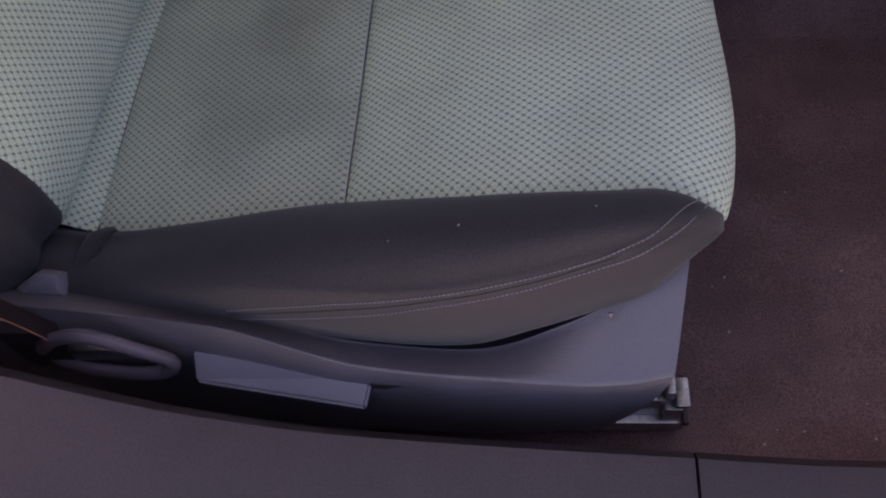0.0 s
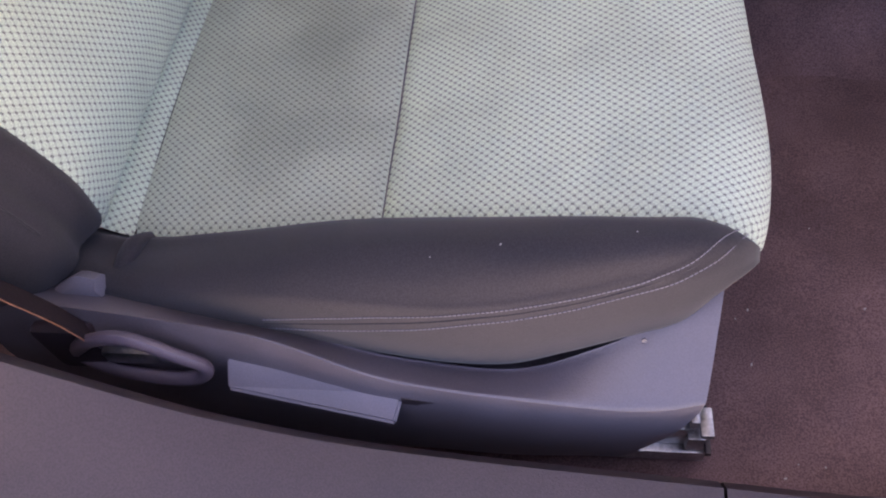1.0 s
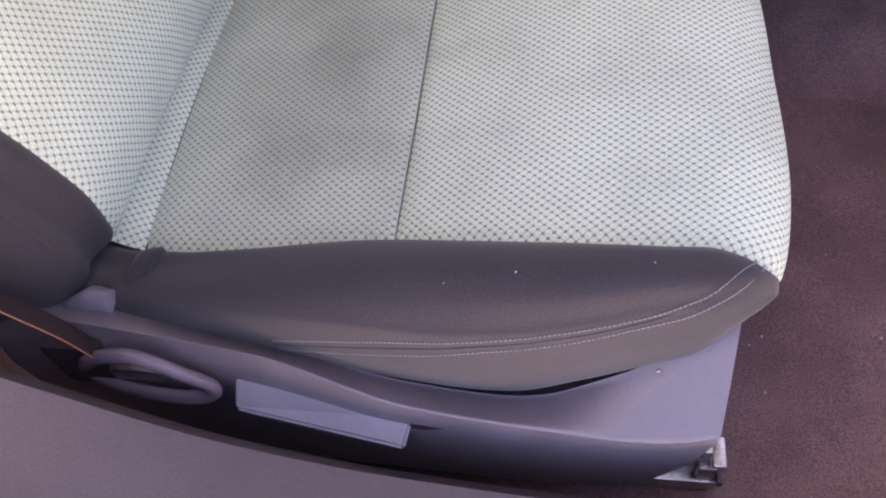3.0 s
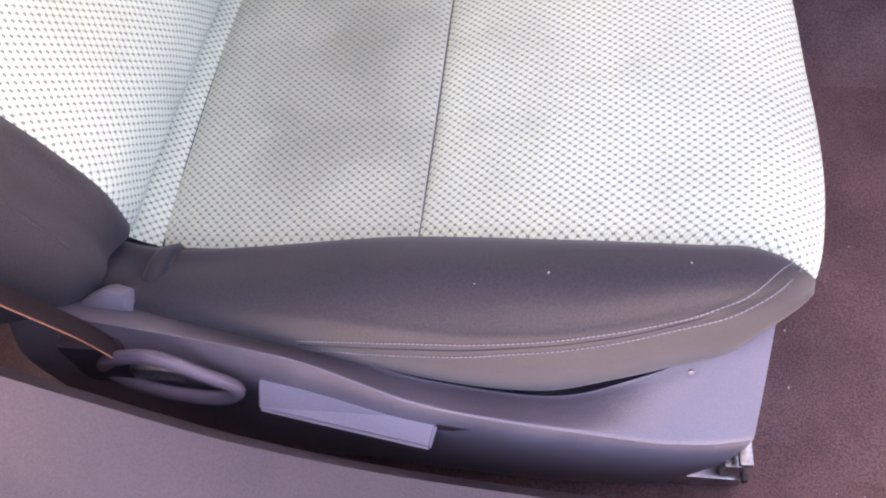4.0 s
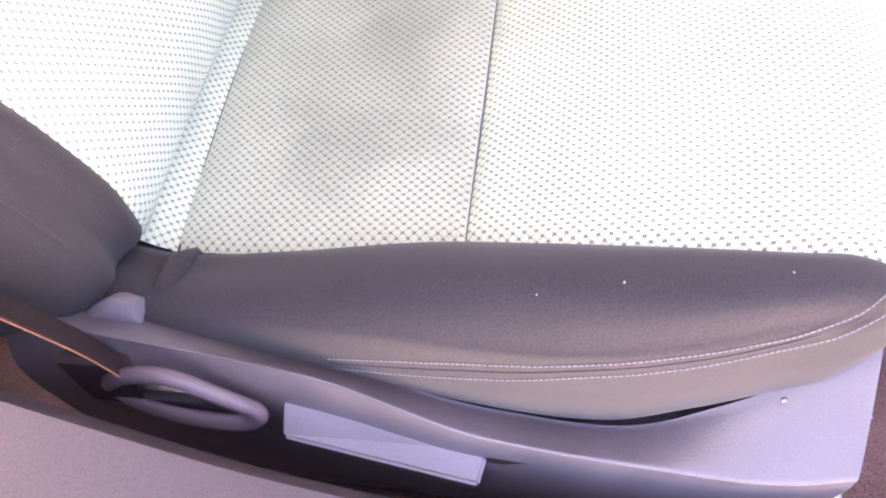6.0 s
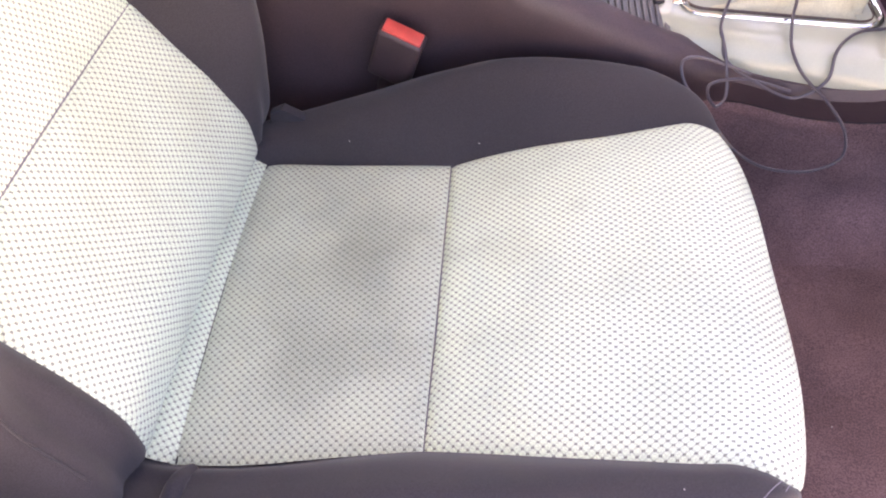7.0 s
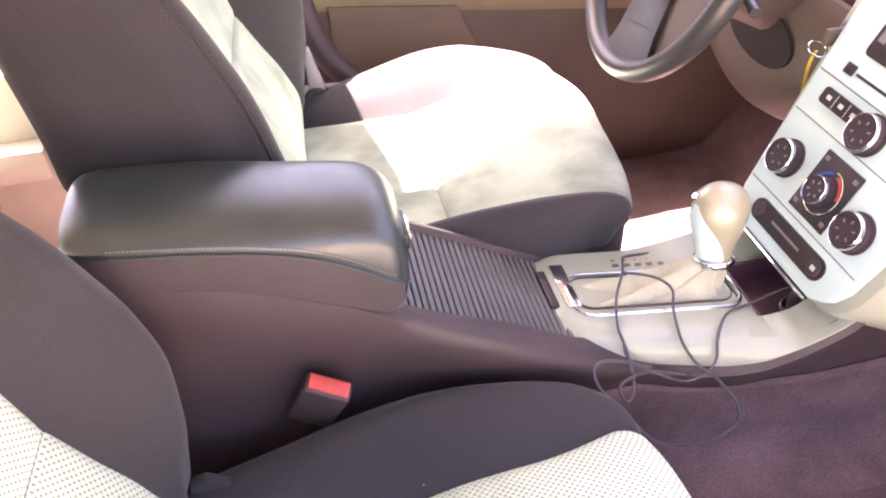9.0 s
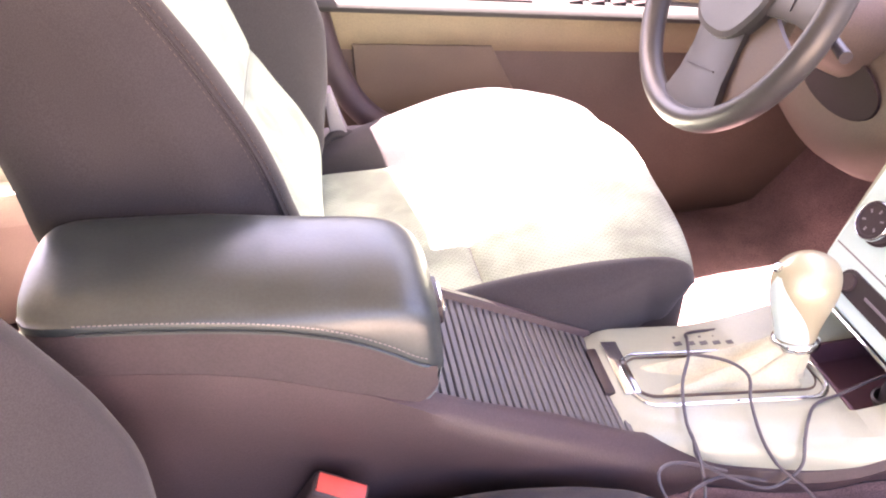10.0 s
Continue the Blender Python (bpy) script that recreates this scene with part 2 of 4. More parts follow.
def loft(rings, closed=True, caps=True, flip=False):
    bm = bmesh.new()
    g = [[bm.verts.new(p) for p in r] for r in rings]
    n = len(rings[0])
    for a, b in zip(g, g[1:]):
        for j in range(n if closed else n - 1):
            q = (a[j], b[j], b[(j + 1) % n], a[(j + 1) % n])
            bm.faces.new(q)
    if closed and caps:
        bm.faces.new(g[0])
        bm.faces.new(g[-1][::-1])
    bmesh.ops.recalc_face_normals(bm, faces=bm.faces)
    return bm


def tube(pts, r, sides=10, closed=False, squash=1.0):
    """A round bar along points; r a number or a function of 0..1."""
    P = [Vector(p) for p in pts]
    rings = []
    last = None
    n = len(P)
    for i, p in enumerate(P):
        d = (P[(i + 1) % n] - P[i - 1]) if closed or 0 < i < n - 1 else (P[1] - P[0] if i == 0 else P[-1] - P[-2])
        d.normalize()
        ref = last if last is not None else (Vector((0, 0, 1)) if abs(d.z) < 0.9 else Vector((1, 0, 0)))
        a = (ref - d * ref.dot(d)).normalized()
        last = a
        b = d.cross(a)
        rr = r(i / max(1, n - 1)) if callable(r) else r
        rings.append([p + a * (rr * math.cos(k * 2 * math.pi / sides)) + b * (rr * squash * math.sin(k * 2 * math.pi / sides)) for k in range(sides)])
    if closed:
        rings.append(rings[0])
        bm = loft(rings, True, False)
        bmesh.ops.remove_doubles(bm, verts=bm.verts, dist=1e-6)
        return bm
    return loft(rings)


def block(x0, x1, y0, y1, z0, z1, bevel=0.004, seg=2, m=None):
    bm = bmesh.new()
    bmesh.ops.create_cube(bm, size=1)
    bmesh.ops.transform(bm, verts=bm.verts, matrix=Matrix.Translation(((x0 + x1) / 2, (y0 + y1) / 2, (z0 + z1) / 2)) @ Matrix.Diagonal((x1 - x0, y1 - y0, z1 - z0, 1)))
    if bevel:
        bmesh.ops.bevel(bm, geom=bm.edges, offset=bevel, segments=seg, profile=0.6, affect="EDGES", clamp_overlap=True)
    if m is not None:
        bmesh.ops.transform(bm, verts=bm.verts, matrix=m)
    return bm


def lathe(profile, n=40, m=None, caps=True):
    """Turned form: (radius, height) rows about z."""
    rings = [[Vector((max(r, 1e-5) * math.cos(k * 2 * math.pi / n), max(r, 1e-5) * math.sin(k * 2 * math.pi / n), h)) for k in range(n)] for r, h in profile]
    bm = loft(rings, True, caps)
    if m is not None:
        bmesh.ops.transform(bm, verts=bm.verts, matrix=m)
    return bm


def join(bms):
    out = bmesh.new()
    for b in bms:
        me = bpy.data.meshes.new("tmp")
        b.to_mesh(me)
        b.free()
        out.from_mesh(me)
        bpy.data.meshes.remove(me)
    return out


def prism(outline, frame_m, depth, bevel=0.0):
    """An outline (a, b) in the plane of frame_m's x and y, drawn out by depth along its z."""
    bm = bmesh.new()
    lo = [bm.verts.new((a, b, 0)) for a, b in outline]
    hi = [bm.verts.new((a, b, depth)) for a, b in outline]
    n = len(outline)
    for j in range(n):
        bm.faces.new((lo[j], lo[(j + 1) % n], hi[(j + 1) % n], hi[j]))
    bm.faces.new(lo[::-1])
    top = bm.faces.new(hi)
    bmesh.ops.recalc_face_normals(bm, faces=bm.faces)
    if bevel:
        bmesh.ops.bevel(bm, geom=list(top.edges), offset=bevel, segments=2, profile=0.6, affect="EDGES", clamp_overlap=True)
    bmesh.ops.transform(bm, verts=bm.verts, matrix=frame_m)
    return bm


def rounded(w, h, r, n=6):
    pts = []
    for cx, cy, a0 in ((w / 2 - r, h / 2 - r, 0), (-w / 2 + r, h / 2 - r, 90), (-w / 2 + r, -h / 2 + r, 180), (w / 2 - r, -h / 2 + r, 270)):
        pts += [(cx + r * math.cos(radians(a0 + 90 * k / n)), cy + r * math.sin(radians(a0 + 90 * k / n))) for k in range(n + 1)]
    return pts


# ---- the car's shell ----
solid("ground", block(-40, 40, -40, 40, -0.62, -0.42, 0), ASPHALT, "pale concrete ground around the parked car", "ground", "structure", False)


def floor_f(a, b):
    x, y = -1.3 + 2.75 * a, -0.37 + 1.6 * b
    z = 0.055 + 0.004 * noise.noise(Vector((x * 9, y * 9, 0)))
    if x > 1.12:
        z += (x - 1.12) * 1.2
    return (x, y, z)


solid("floor", sheet(floor_f, 60, 40), CARPET, "worn dark brown carpet on the car floor", "floor", "structure")

SILL = [(-0.40, 0.62, 0.44), (-0.15, 0.55, 0.40), (0.0, 0.455, 0.375), (0.08, 0.39, 0.345), (0.17, 0.325, 0.305), (0.28, 0.282, 0.262), (0.53, 0.238, 0.222), (0.64, 0.222, 0.21), (1.3, 0.215, 0.2)]


def sill_ring(x):
    zi, zo = spline(SILL, x)
    pts = [(x, -0.335, 0.03), (x, -0.345, zi - 0.05), (x, -0.35, zi - 0.015), (x, -0.36, zi), (x, -0.385, (zi + zo) / 2 + 0.004), (x, -0.42, zo), (x, -0.47, zo - 0.03), (x, -0.50, zo - 0.10), (x, -0.50, 0.0), (x, -0.42, -0.06), (x, -0.34, 0.0)]
    return pts


sill = thing("door_sill", "brown plastic door sill trim beside the seat", "door sill", kind="structure")
part("sill_trim", loft([sill_ring(-0.40 + 0.93 * i / 40) for i in range(41)]), SILLM, sill)
part("front_sill_trim", loft([sill_ring(0.5325 + 0.77 * i / 16) for i in range(17)]), SILLM, sill)
part("scuff_plate", block(0.56, 1.0, -0.425, -0.385, 0.215, 0.222, 0.002), SILLM, sill)

roof = thing("roof", "pale fabric roof lining of the car", "roof", kind="structure")


RAIL = [(-1.5, 0.95, 1.17), (-0.6, 0.945, 1.185), (0.16, 0.945, 1.165), (0.35, 0.96, 1.115), (0.52, 1.0, 1.045), (0.80, 1.07, 0.93), (1.35, 1.2, 0.70)]


def roof_f(dz):
    def f(a, b):
        x = -1.5 + 2.42 * a
        ye, ze = spline(RAIL, x)
        c = (b - 0.5) * 2
        z = 1.25 - 0.05 * c * c - 0.05 * (2 * a - 1.05) ** 2
        return (x, -0.28 + (ye + 0.28) * b, z + (ze - z) * b ** 5 + dz)
    return f


part("headliner", sheet(roof_f(0), 24, 24), LINER, roof)
part("roof_panel", sheet(roof_f(0.03), 24, 24), PAINT, roof)
part("roof_rail", block(-1.5, 0.8, -0.36, -0.29, 1.155, 1.225, 0.02), LINER, roof)
part("roof_rail", tube(smooth_line(RAIL, 6), 0.028, 12), LINER, roof)

pillars = thing("car_body", "silver car body with its pillars and panels", "car body", kind="structure")


def post(a, b, w, d, mat, name):
    part(name, loft([[Vector(p) + Vector(o) for o in ((-w, -d, 0), (w, -d, 0), (w, d, 0), (-w, d, 0))] for p in (a, b)]), mat, pillars, smooth=False)


post((0.72, -0.31, 1.19), (1.35, -0.46, 0.70), 0.05, 0.03, LINER, "windscreen_pillar")
post((-0.16, -0.34, 1.19), (-0.13, -0.48, 0.40), 0.14, 0.04, COCOA, "centre_pillar")
post((-0.05, 1.0, 1.19), (0.025, 1.16, 0.62), 0.21, 0.03, COCOA, "centre_pillar")
part("rear_wall", block(-1.6, -1.5, -0.5, 1.2, -0.1, 1.2, 0.02), PAINT, pillars)
part("bulkhead", block(1.42, 1.5, -0.5, 1.2, -0.1, 0.72, 0.02), COCOA, pillars)
# Unseen rear side and dark pane, added to cut skylight from the rear.
part("rear_side", block(-1.5, -0.24, -0.52, -0.47, -0.1, 0.74, 0.01), PAINT, pillars)
part("rear_window", block(-1.45, -0.26, -0.42, -0.416, 0.72, 1.17, 0), TINT, pillars, "unseen dark rear window glass added to dim the skylight")

# driver's door with its inner trim
door = thing("driver_door", "closed driver's door with tan trim and dark armrest", "car door", (0, 0.065, -0.0215), kind="structure")
part("outer_panel", block(-0.14, 1.45, 1.17, 1.21, -0.25, 0.665, 0.01), PAINT, door)


def door_f(z0, z1, bulge):
    def f(a, b):
        x = 0.14 + 1.2 * a
        z = z0 + (z1 - z0) * b - 0.12 * (x - 0.28) * (b if z0 < 0.4 else 1)
        return (x, 1.105 - bulge * math.sin(math.pi * b) ** 0.7, z)
    return f


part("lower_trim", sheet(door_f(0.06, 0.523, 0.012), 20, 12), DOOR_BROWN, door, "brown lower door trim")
part("tan_band", sheet(door_f(0.523, 0.64, 0.02), 20, 10), TAN, door, "tan padded door panel")
part("tan_lower", prism([(0, 0), (0.25, -0.03), (0.30, -0.14), (0.24, -0.24), (0.0, -0.22)], Matrix.Translation((0.297, 1.098, 0.535)) @ Matrix(((1, 0, 0, 0), (0, 0, -1, 0), (0, 1, 0, 0), (0, 0, 0, 1))), 0.006, 0.003), TAN_SHADED, door)
arm = [[(x, y, z - 0.135 * (x - 0.28)) for y, z in ((1.12, 0.604), (1.056, 0.606), (1.046, 0.611), (1.042, 0.618), (1.046, 0.626), (1.058, 0.631), (1.12, 0.634))] for x in [0.14 + 0.06 * i for i in range(17)]]
part("door_armrest", loft(arm), ARMREST_GREY, door, "smooth grey plastic door armrest")
part("upper_trim", loft([[(x, y, z) for y, z in ((1.128, 0.50), (1.122, 0.60), (1.122, 0.69), (1.128, 0.702), (1.14, 0.708), (1.17, 0.71), (1.17, 0.50))] for x in (0.14, 0.5, 0.9, 1.35)]), COCOA, door, "dark padded upper door trim")
part("pull_recess", block(-0.085, 0.085, 1.062, 1.10, -0.006, 0.0015, 0.003, m=Matrix.Translation((0.53, 0, 0.634 - 0.135 * 0.25)) @ Matrix.Rotation(math.atan(0.135), 4, "Y")), BLACK, door, "dark recess of the pull")
for i in range(4):
    x = 0.68 + 0.04 * i
    part("window_switch", block(x, x + 0.026, 1.064, 1.088, 0.617 - 0.135 * (x - 0.28), 0.636 - 0.135 * (x - 0.28), 0.003), BLACK, door, "black window switch")
seal = smooth_line([(0.205, 1.10, 0.85), (0.238, 1.09, 0.62), (0.262, 1.06, 0.50), (0.31, 1.04, 0.42), (0.40, 1.04, 0.36), (0.52, 1.05, 0.33)], 8)
part("door_seal", tube(seal, 0.024, 12), COCOA, door, "dark brown rubber door seal")

# rear bench, seen past the front seats
bench = thing("rear_bench", "cream fabric rear bench seat in sunlight", "car seat")
part("seat_cushion", loft([[(x, y, z) for x, z in ((-0.42, 0.12), (-0.38, 0.25), (-0.39, 0.36), (-0.45, 0.40), (-0.70, 0.38), (-0.95, 0.36), (-0.95, 0.12))] for y in [-0.36 + 1.44 * i / 12 for i in range(13)]]), FABRIC, bench)
part("backrest", loft([[(x, y, z) for x, z in ((-0.93, 0.36), (-0.90, 0.42), (-1.0, 0.70), (-1.08, 0.85), (-1.2, 0.86), (-1.2, 0.30))] for y in [-0.36 + 1.44 * i / 12 for i in range(13)]]), FABRIC, bench)
part("rear_outer_panel", block(-1.5, -0.15, 1.17, 1.21, -0.25, 0.52, 0.01), PAINT, pillars)
rdoor = thing("rear_door_trim", "tan rear door panel behind the driver's seat", "car door", kind="structure")
part("panel", block(-1.45, -0.14, 1.08, 1.14, 0.06, 0.50, 0.02), BEIGE, rdoor)
part("armrest", block(-1.0, -0.25, 1.03, 1.09, 0.30, 0.37, 0.02), BEIGE, rdoor)

# ---- front seats ----
# cushion profile along the middle: x, z, half width of the light cloth
CUSHION = [(0.265, 0.315, 0.180), (0.315, 0.327, 0.187), (0.366, 0.338, 0.195), (0.42, 0.347, 0.201), (0.48, 0.352, 0.207), (0.515, 0.350, 0.211), (0.540, 0.340, 0.213), (0.555, 0.324, 0.212), (0.560, 0.302, 0.209), (0.553, 0.27, 0.200), (0.532, 0.22, 0.190), (0.505, 0.17, 0.185)]
BACK = [(0.020, 0.315), (0.030, 0.338), (0.030, 0.365), (0.012, 0.420), (-0.020, 0.480), (-0.045, 0.529), (-0.062, 0.590), (-0.100, 0.700), (-0.150, 0.850), (-0.185, 0.930)]
# side cushion of the seat: x, then y and z of the cloth edge, crest, seams and foot
BOLSTER = [
    (-0.03, 0.180, 0.315, 0.205, 0.325, 0.232, 0.322, 0.238, 0.316, 0.240, 0.285),
    (0.05, 0.192, 0.304, 0.222, 0.330, 0.256, 0.330, 0.264, 0.322, 0.266, 0.290),
    (0.15, 0.189, 0.309, 0.230, 0.350, 0.270, 0.345, 0.277, 0.337, 0.281, 0.305),
    (0.265, 0.180, 0.313, 0.240, 0.376, 0.283, 0.358, 0.289, 0.349, 0.286, 0.288),
    (0.32, 0.187, 0.325, 0.247, 0.385, 0.287, 0.358, 0.292, 0.349, 0.287, 0.280),
    (0.37, 0.195, 0.337, 0.250, 0.388, 0.284, 0.360, 0.290, 0.350, 0.285, 0.275),
    (0.42, 0.201, 0.346, 0.249, 0.387, 0.276, 0.364, 0.282, 0.354, 0.277, 0.281),
    (0.47, 0.206, 0.351, 0.243, 0.381, 0.263, 0.367, 0.268, 0.357, 0.264, 0.284),
    (0.50, 0.209, 0.349, 0.238, 0.373, 0.255, 0.361, 0.260, 0.351, 0.256, 0.287),
    (0.53, 0.211, 0.343, 0.229, 0.359, 0.240, 0.351, 0.244, 0.342, 0.238, 0.306),
    (0.546, 0.210, 0.331, 0.221, 0.343, 0.228, 0.337, 0.231, 0.331, 0.224, 0.317),
    (0.557, 0.206, 0.317, 0.212, 0.323, 0.216, 0.321, 0.217, 0.319, 0.214, 0.315),
]
BACKBOLSTER = [(0.32, 0.022), (0.36, 0.044), (0.40, 0.052), (0.46, 0.062), (0.53, 0.066), (0.59, 0.054), (0.656, 0.026), (0.69, 0.008), (0.75, -0.035), (0.85, -0.10), (0.93, -0.16)]
# the two rows of stitches on the side cushion: x, y, z
STITCH = (
    [(0.190, 0.280, 0.327), (0.265, 0.286, 0.343), (0.338, 0.287, 0.352), (0.425, 0.277, 0.359), (0.480, 0.259, 0.361), (0.521, 0.234, 0.363), (0.538, 0.213, 0.354)],
    [(0.190, 0.281, 0.315), (0.288, 0.289, 0.331), (0.361, 0.288, 0.343), (0.455, 0.270, 0.351), (0.496, 0.255, 0.354), (0.527, 0.237, 0.356), (0.547, 0.212, 0.343)],
)
SHIELD_KEYS = [
    (-0.04, 0.235, 0.320, 0.275, 0.340, 0.295, 0.30, 0.285, 0.15),
    (0.05, 0.252, 0.318, 0.288, 0.342, 0.302, 0.30, 0.292, 0.13),
    (0.18, 0.281, 0.312, 0.300, 0.332, 0.307, 0.30, 0.304, 0.15),
    (0.293, 0.290, 0.277, 0.314, 0.288, 0.318, 0.262, 0.315, 0.16),
    (0.37, 0.289, 0.262, 0.316, 0.273, 0.320, 0.250, 0.316, 0.155),
    (0.45, 0.272, 0.272, 0.316, 0.260, 0.319, 0.243, 0.314, 0.155),
    (0.50, 0.253, 0.289, 0.313, 0.256, 0.316, 0.240, 0.312, 0.152),
    (0.532, 0.238, 0.305, 0.309, 0.262, 0.312, 0.250, 0.309, 0.188),
]


def arc_lengths(pts):
    s = [0.0]
    for a, b in zip(pts, pts[1:]):
        s.append(s[-1] + (Vector(a) - Vector(b)).length)
    return s


def panel_edge(t, w=0.06):
    """0 on a seam, 1 a little way in."""
    d = min(t, 1 - t) / w
    return 1.0 if d >= 1 else math.sqrt(max(0.0, 1 - (1 - d) ** 2))


def side_shift(x, s):
    """Where the light cloth is wider or narrower than its mean, on the outer (s < 0) and inner side."""
    if s < 0:
        return 0.006 * math.exp(-((x - 0.11) / 0.08) ** 2) - 0.007 * math.exp(-((x - 0.512) / 0.03) ** 2)
    return -0.019 * math.exp(-((x - 0.44) / 0.10) ** 2) + 0.008 * math.exp(-((x - 0.05) / 0.07) ** 2)


def seat(name, label, side, at, forward=0.0, cloth=FABRIC):
    """A front seat about its own middle; side: -1 or 1, where its outer trim is."""
    root = thing(name, label, "car seat", at, "front seats")

    def strip(prof, n, m, sag, pad, u0=0.0, bow=0.0, skew=(0.0, 0.0), dip=(0.0, 0.0), edge=0.03, seam=0.016):
        s = arc_lengths([(p[0], 0, p[1]) for p in prof])
        keys = [(si / s[-1], *p) for si, p in zip(s, prof)]

        def f(a, b):
            x, z, w = spline(keys, a)
            x2, z2, _ = spline(keys, min(1, a + 0.01))
            x1, z1, _ = spline(keys, max(0, a - 0.01))
            nx, nz = -(z2 - z1), (x2 - x1)
            l = math.hypot(nx, nz) or 1
            if nx < 0 and nz < 0.7 * l:
                l = -l
            y = (2 * b - 1) * (w + side_shift(x, 2 * b - 1) * (2 * b - 1) ** 2)
            c = (2 * b - 1) ** 2
            k = pad * (panel_edge(a, min(0.3, seam / s[-1])) * panel_edge(b, edge) - 1) - sag * (1 - c)
            x += bow * (1 - c * c) * min(1.0, 1.6 * a) ** 1.5 - ((skew[0] + (skew[1] - skew[0]) * a) * b + (dip[0] + (dip[1] - dip[0]) * a) * (0.006 * (1 - c) + 0.003 * (1 - b))) * (1 - a if bow else 1)
            k += 0.0012 * noise.noise(Vector((x * 14, y * 14, z * 14)))
            return (x + k * nx / l, y, z + k * nz / l)

        return sheet(f, n, m, lambda a, b: (u0 + a * s[-1], (2 * b - 1) * spline(keys, a)[2]))

    rear = part("rear_panel", strip([(0.006, 0.350, 0.192), (0.020, 0.328, 0.192), (0.036, 0.314, 0.191), (0.0512, 0.3054, 0.189)], 16, 30, 0.002, 0.003, 0.0, 0.0, (0.004, 0.014), (1.0, 1.0)), cloth, root, "cream dotted cloth strip")
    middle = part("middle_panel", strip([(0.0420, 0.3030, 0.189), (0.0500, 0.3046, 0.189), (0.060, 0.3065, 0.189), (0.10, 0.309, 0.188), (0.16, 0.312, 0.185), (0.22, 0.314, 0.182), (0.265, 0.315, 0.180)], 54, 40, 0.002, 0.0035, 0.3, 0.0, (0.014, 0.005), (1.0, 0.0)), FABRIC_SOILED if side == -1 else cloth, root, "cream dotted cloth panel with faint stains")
    part("front_panel", strip(CUSHION, 80, 40, 0.002, 0.0045, 0.7, 0.024, (0.005, 0.005)), cloth, root, "cream dotted cloth front of the cushion")
    row = [v.co.copy() for v in middle.data.vertices][-41:]
    part("seam_cord", tube([p + Vector((0.001, 0, -0.0031)) for p in row], 0.0021, 8), PADDLE, root, "dark seam between the cloth panels")
    row = [v.co.copy() for v in rear.data.vertices][-31:]
    part("seam_cord", tube([p + Vector((0.0006, 0, 0.0)) for p in row], 0.0008, 6), COCOA_CLOTH, root, "dark seam between the cloth panels")
    core = [[(x, y, z) for x, z in ((0.0, 0.29), (0.10, 0.285), (0.265, 0.29), (0.42, 0.31), (0.50, 0.30), (0.535, 0.26), (0.52, 0.17), (0.40, 0.12), (0.0, 0.12))] for y in [-0.17 + 0.017 * i for i in range(21)]]
    part("cushion_base", loft(core), COCOA_CLOTH, root)
    for sgn, tag in ((-1, "near"), (1, "far")):
        rings = []
        seams, welt = ([], []), []
        for i in range(91):
            x = -0.03 + 0.587 * i / 90
            e = list(spline(BOLSTER, x))
            e[0] += side_shift(x, sgn)
            if sgn == 1:
                lift = math.exp(-((x - 0.28) / 0.13) ** 2)
                e[2], e[3], e[4] = e[2] + 0.010 * lift, e[3] + 0.009 * lift, e[4] + 0.008 * lift
            if side == sgn == -1:
                k = min(1, max(0, (0.50 - x) / 0.12))
                e[3], e[5], e[7] = e[3] - 0.005 * k, e[5] + 0.004 * k, e[7] + 0.004 * k
            if side == sgn == -1:
                e[9] -= 0.009 * math.exp(-((x - 0.345) / 0.10) ** 2)
            if side == 1 and sgn == 1:
                drop = 0.012 * min(1, max(0, (x - 0.38) / 0.10))
                e[3], e[5] = e[3] - drop, e[5] - drop * 0.7
            if side == 1 and sgn == -1:
                for k, less in enumerate((0, 0.004, 0.012, 0.015, 0.017)):
                    e[2 * k] -= less * min(1, max(0, (0.57 - x) / 0.1))
            ps = [(e[2 * k], e[2 * k + 1]) for k in range(5)]
            puff = min(1, (ps[2][0] - ps[0][0]) / 0.07) ** 1.5
            tip = min(1, max(0, (x - 0.48) / 0.04))
            low = 0.03 - 0.026 * tip
            top = smooth_line([(x, ps[0][0] - 0.006, ps[0][1] - 0.008), (x, *ps[0]), (x, (ps[0][0] + ps[1][0]) / 2 - 0.003 * puff, (ps[0][1] + ps[1][1]) / 2 + 0.007 * puff), (x, *ps[1]), (x, (ps[1][0] + ps[2][0]) / 2 + 0.004 * puff, (ps[1][1] + ps[2][1]) / 2 + 0.005 * puff), (x, *ps[2]), (x, *ps[3]), (x, ps[3][0] + 0.003, (ps[3][1] + ps[4][1]) / 2), (x, *ps[4])], 4)
            ring = [Vector((p.x, sgn * p.y, p.z)) for p in top] + [Vector((x, sgn * (ps[4][0] - low), ps[4][1] - low)), Vector((x, sgn * 0.17, 0.20 + (ps[4][1] - 0.22) * tip)), Vector((x, sgn * 0.17, ps[0][1] - 0.03))]
            rings.append(ring)
            if x >= 0.19:
                found = []
                for sm, rows in zip(seams, STITCH):
                    if x > rows[-1][0]:
                        continue
                    y, z = spline(rows, x)
                    goal = Vector((x, sgn * y, z))
                    near = None
                    for a, b in zip(ring[2:32], ring[3:33]):
                        for k in range(8):
                            q = a.lerp(b, k / 8)
                            if near is None or (q - goal).length < (near - goal).length:
                                near, way = q, b - a
                    out = Vector((0, -way.z, way.y)).normalized()
                    if (out.z if abs(out.z) > 0.6 else out.y * sgn) < 0:
                        out = -out
                    found.append(near)
                    sm.append(near + out * (0.0007 + 0.0024 * min(1, max(0, (x - 0.45) / 0.06))))
                if len(found) == 2:
                    welt.append(found[0].lerp(found[1], 0.5))
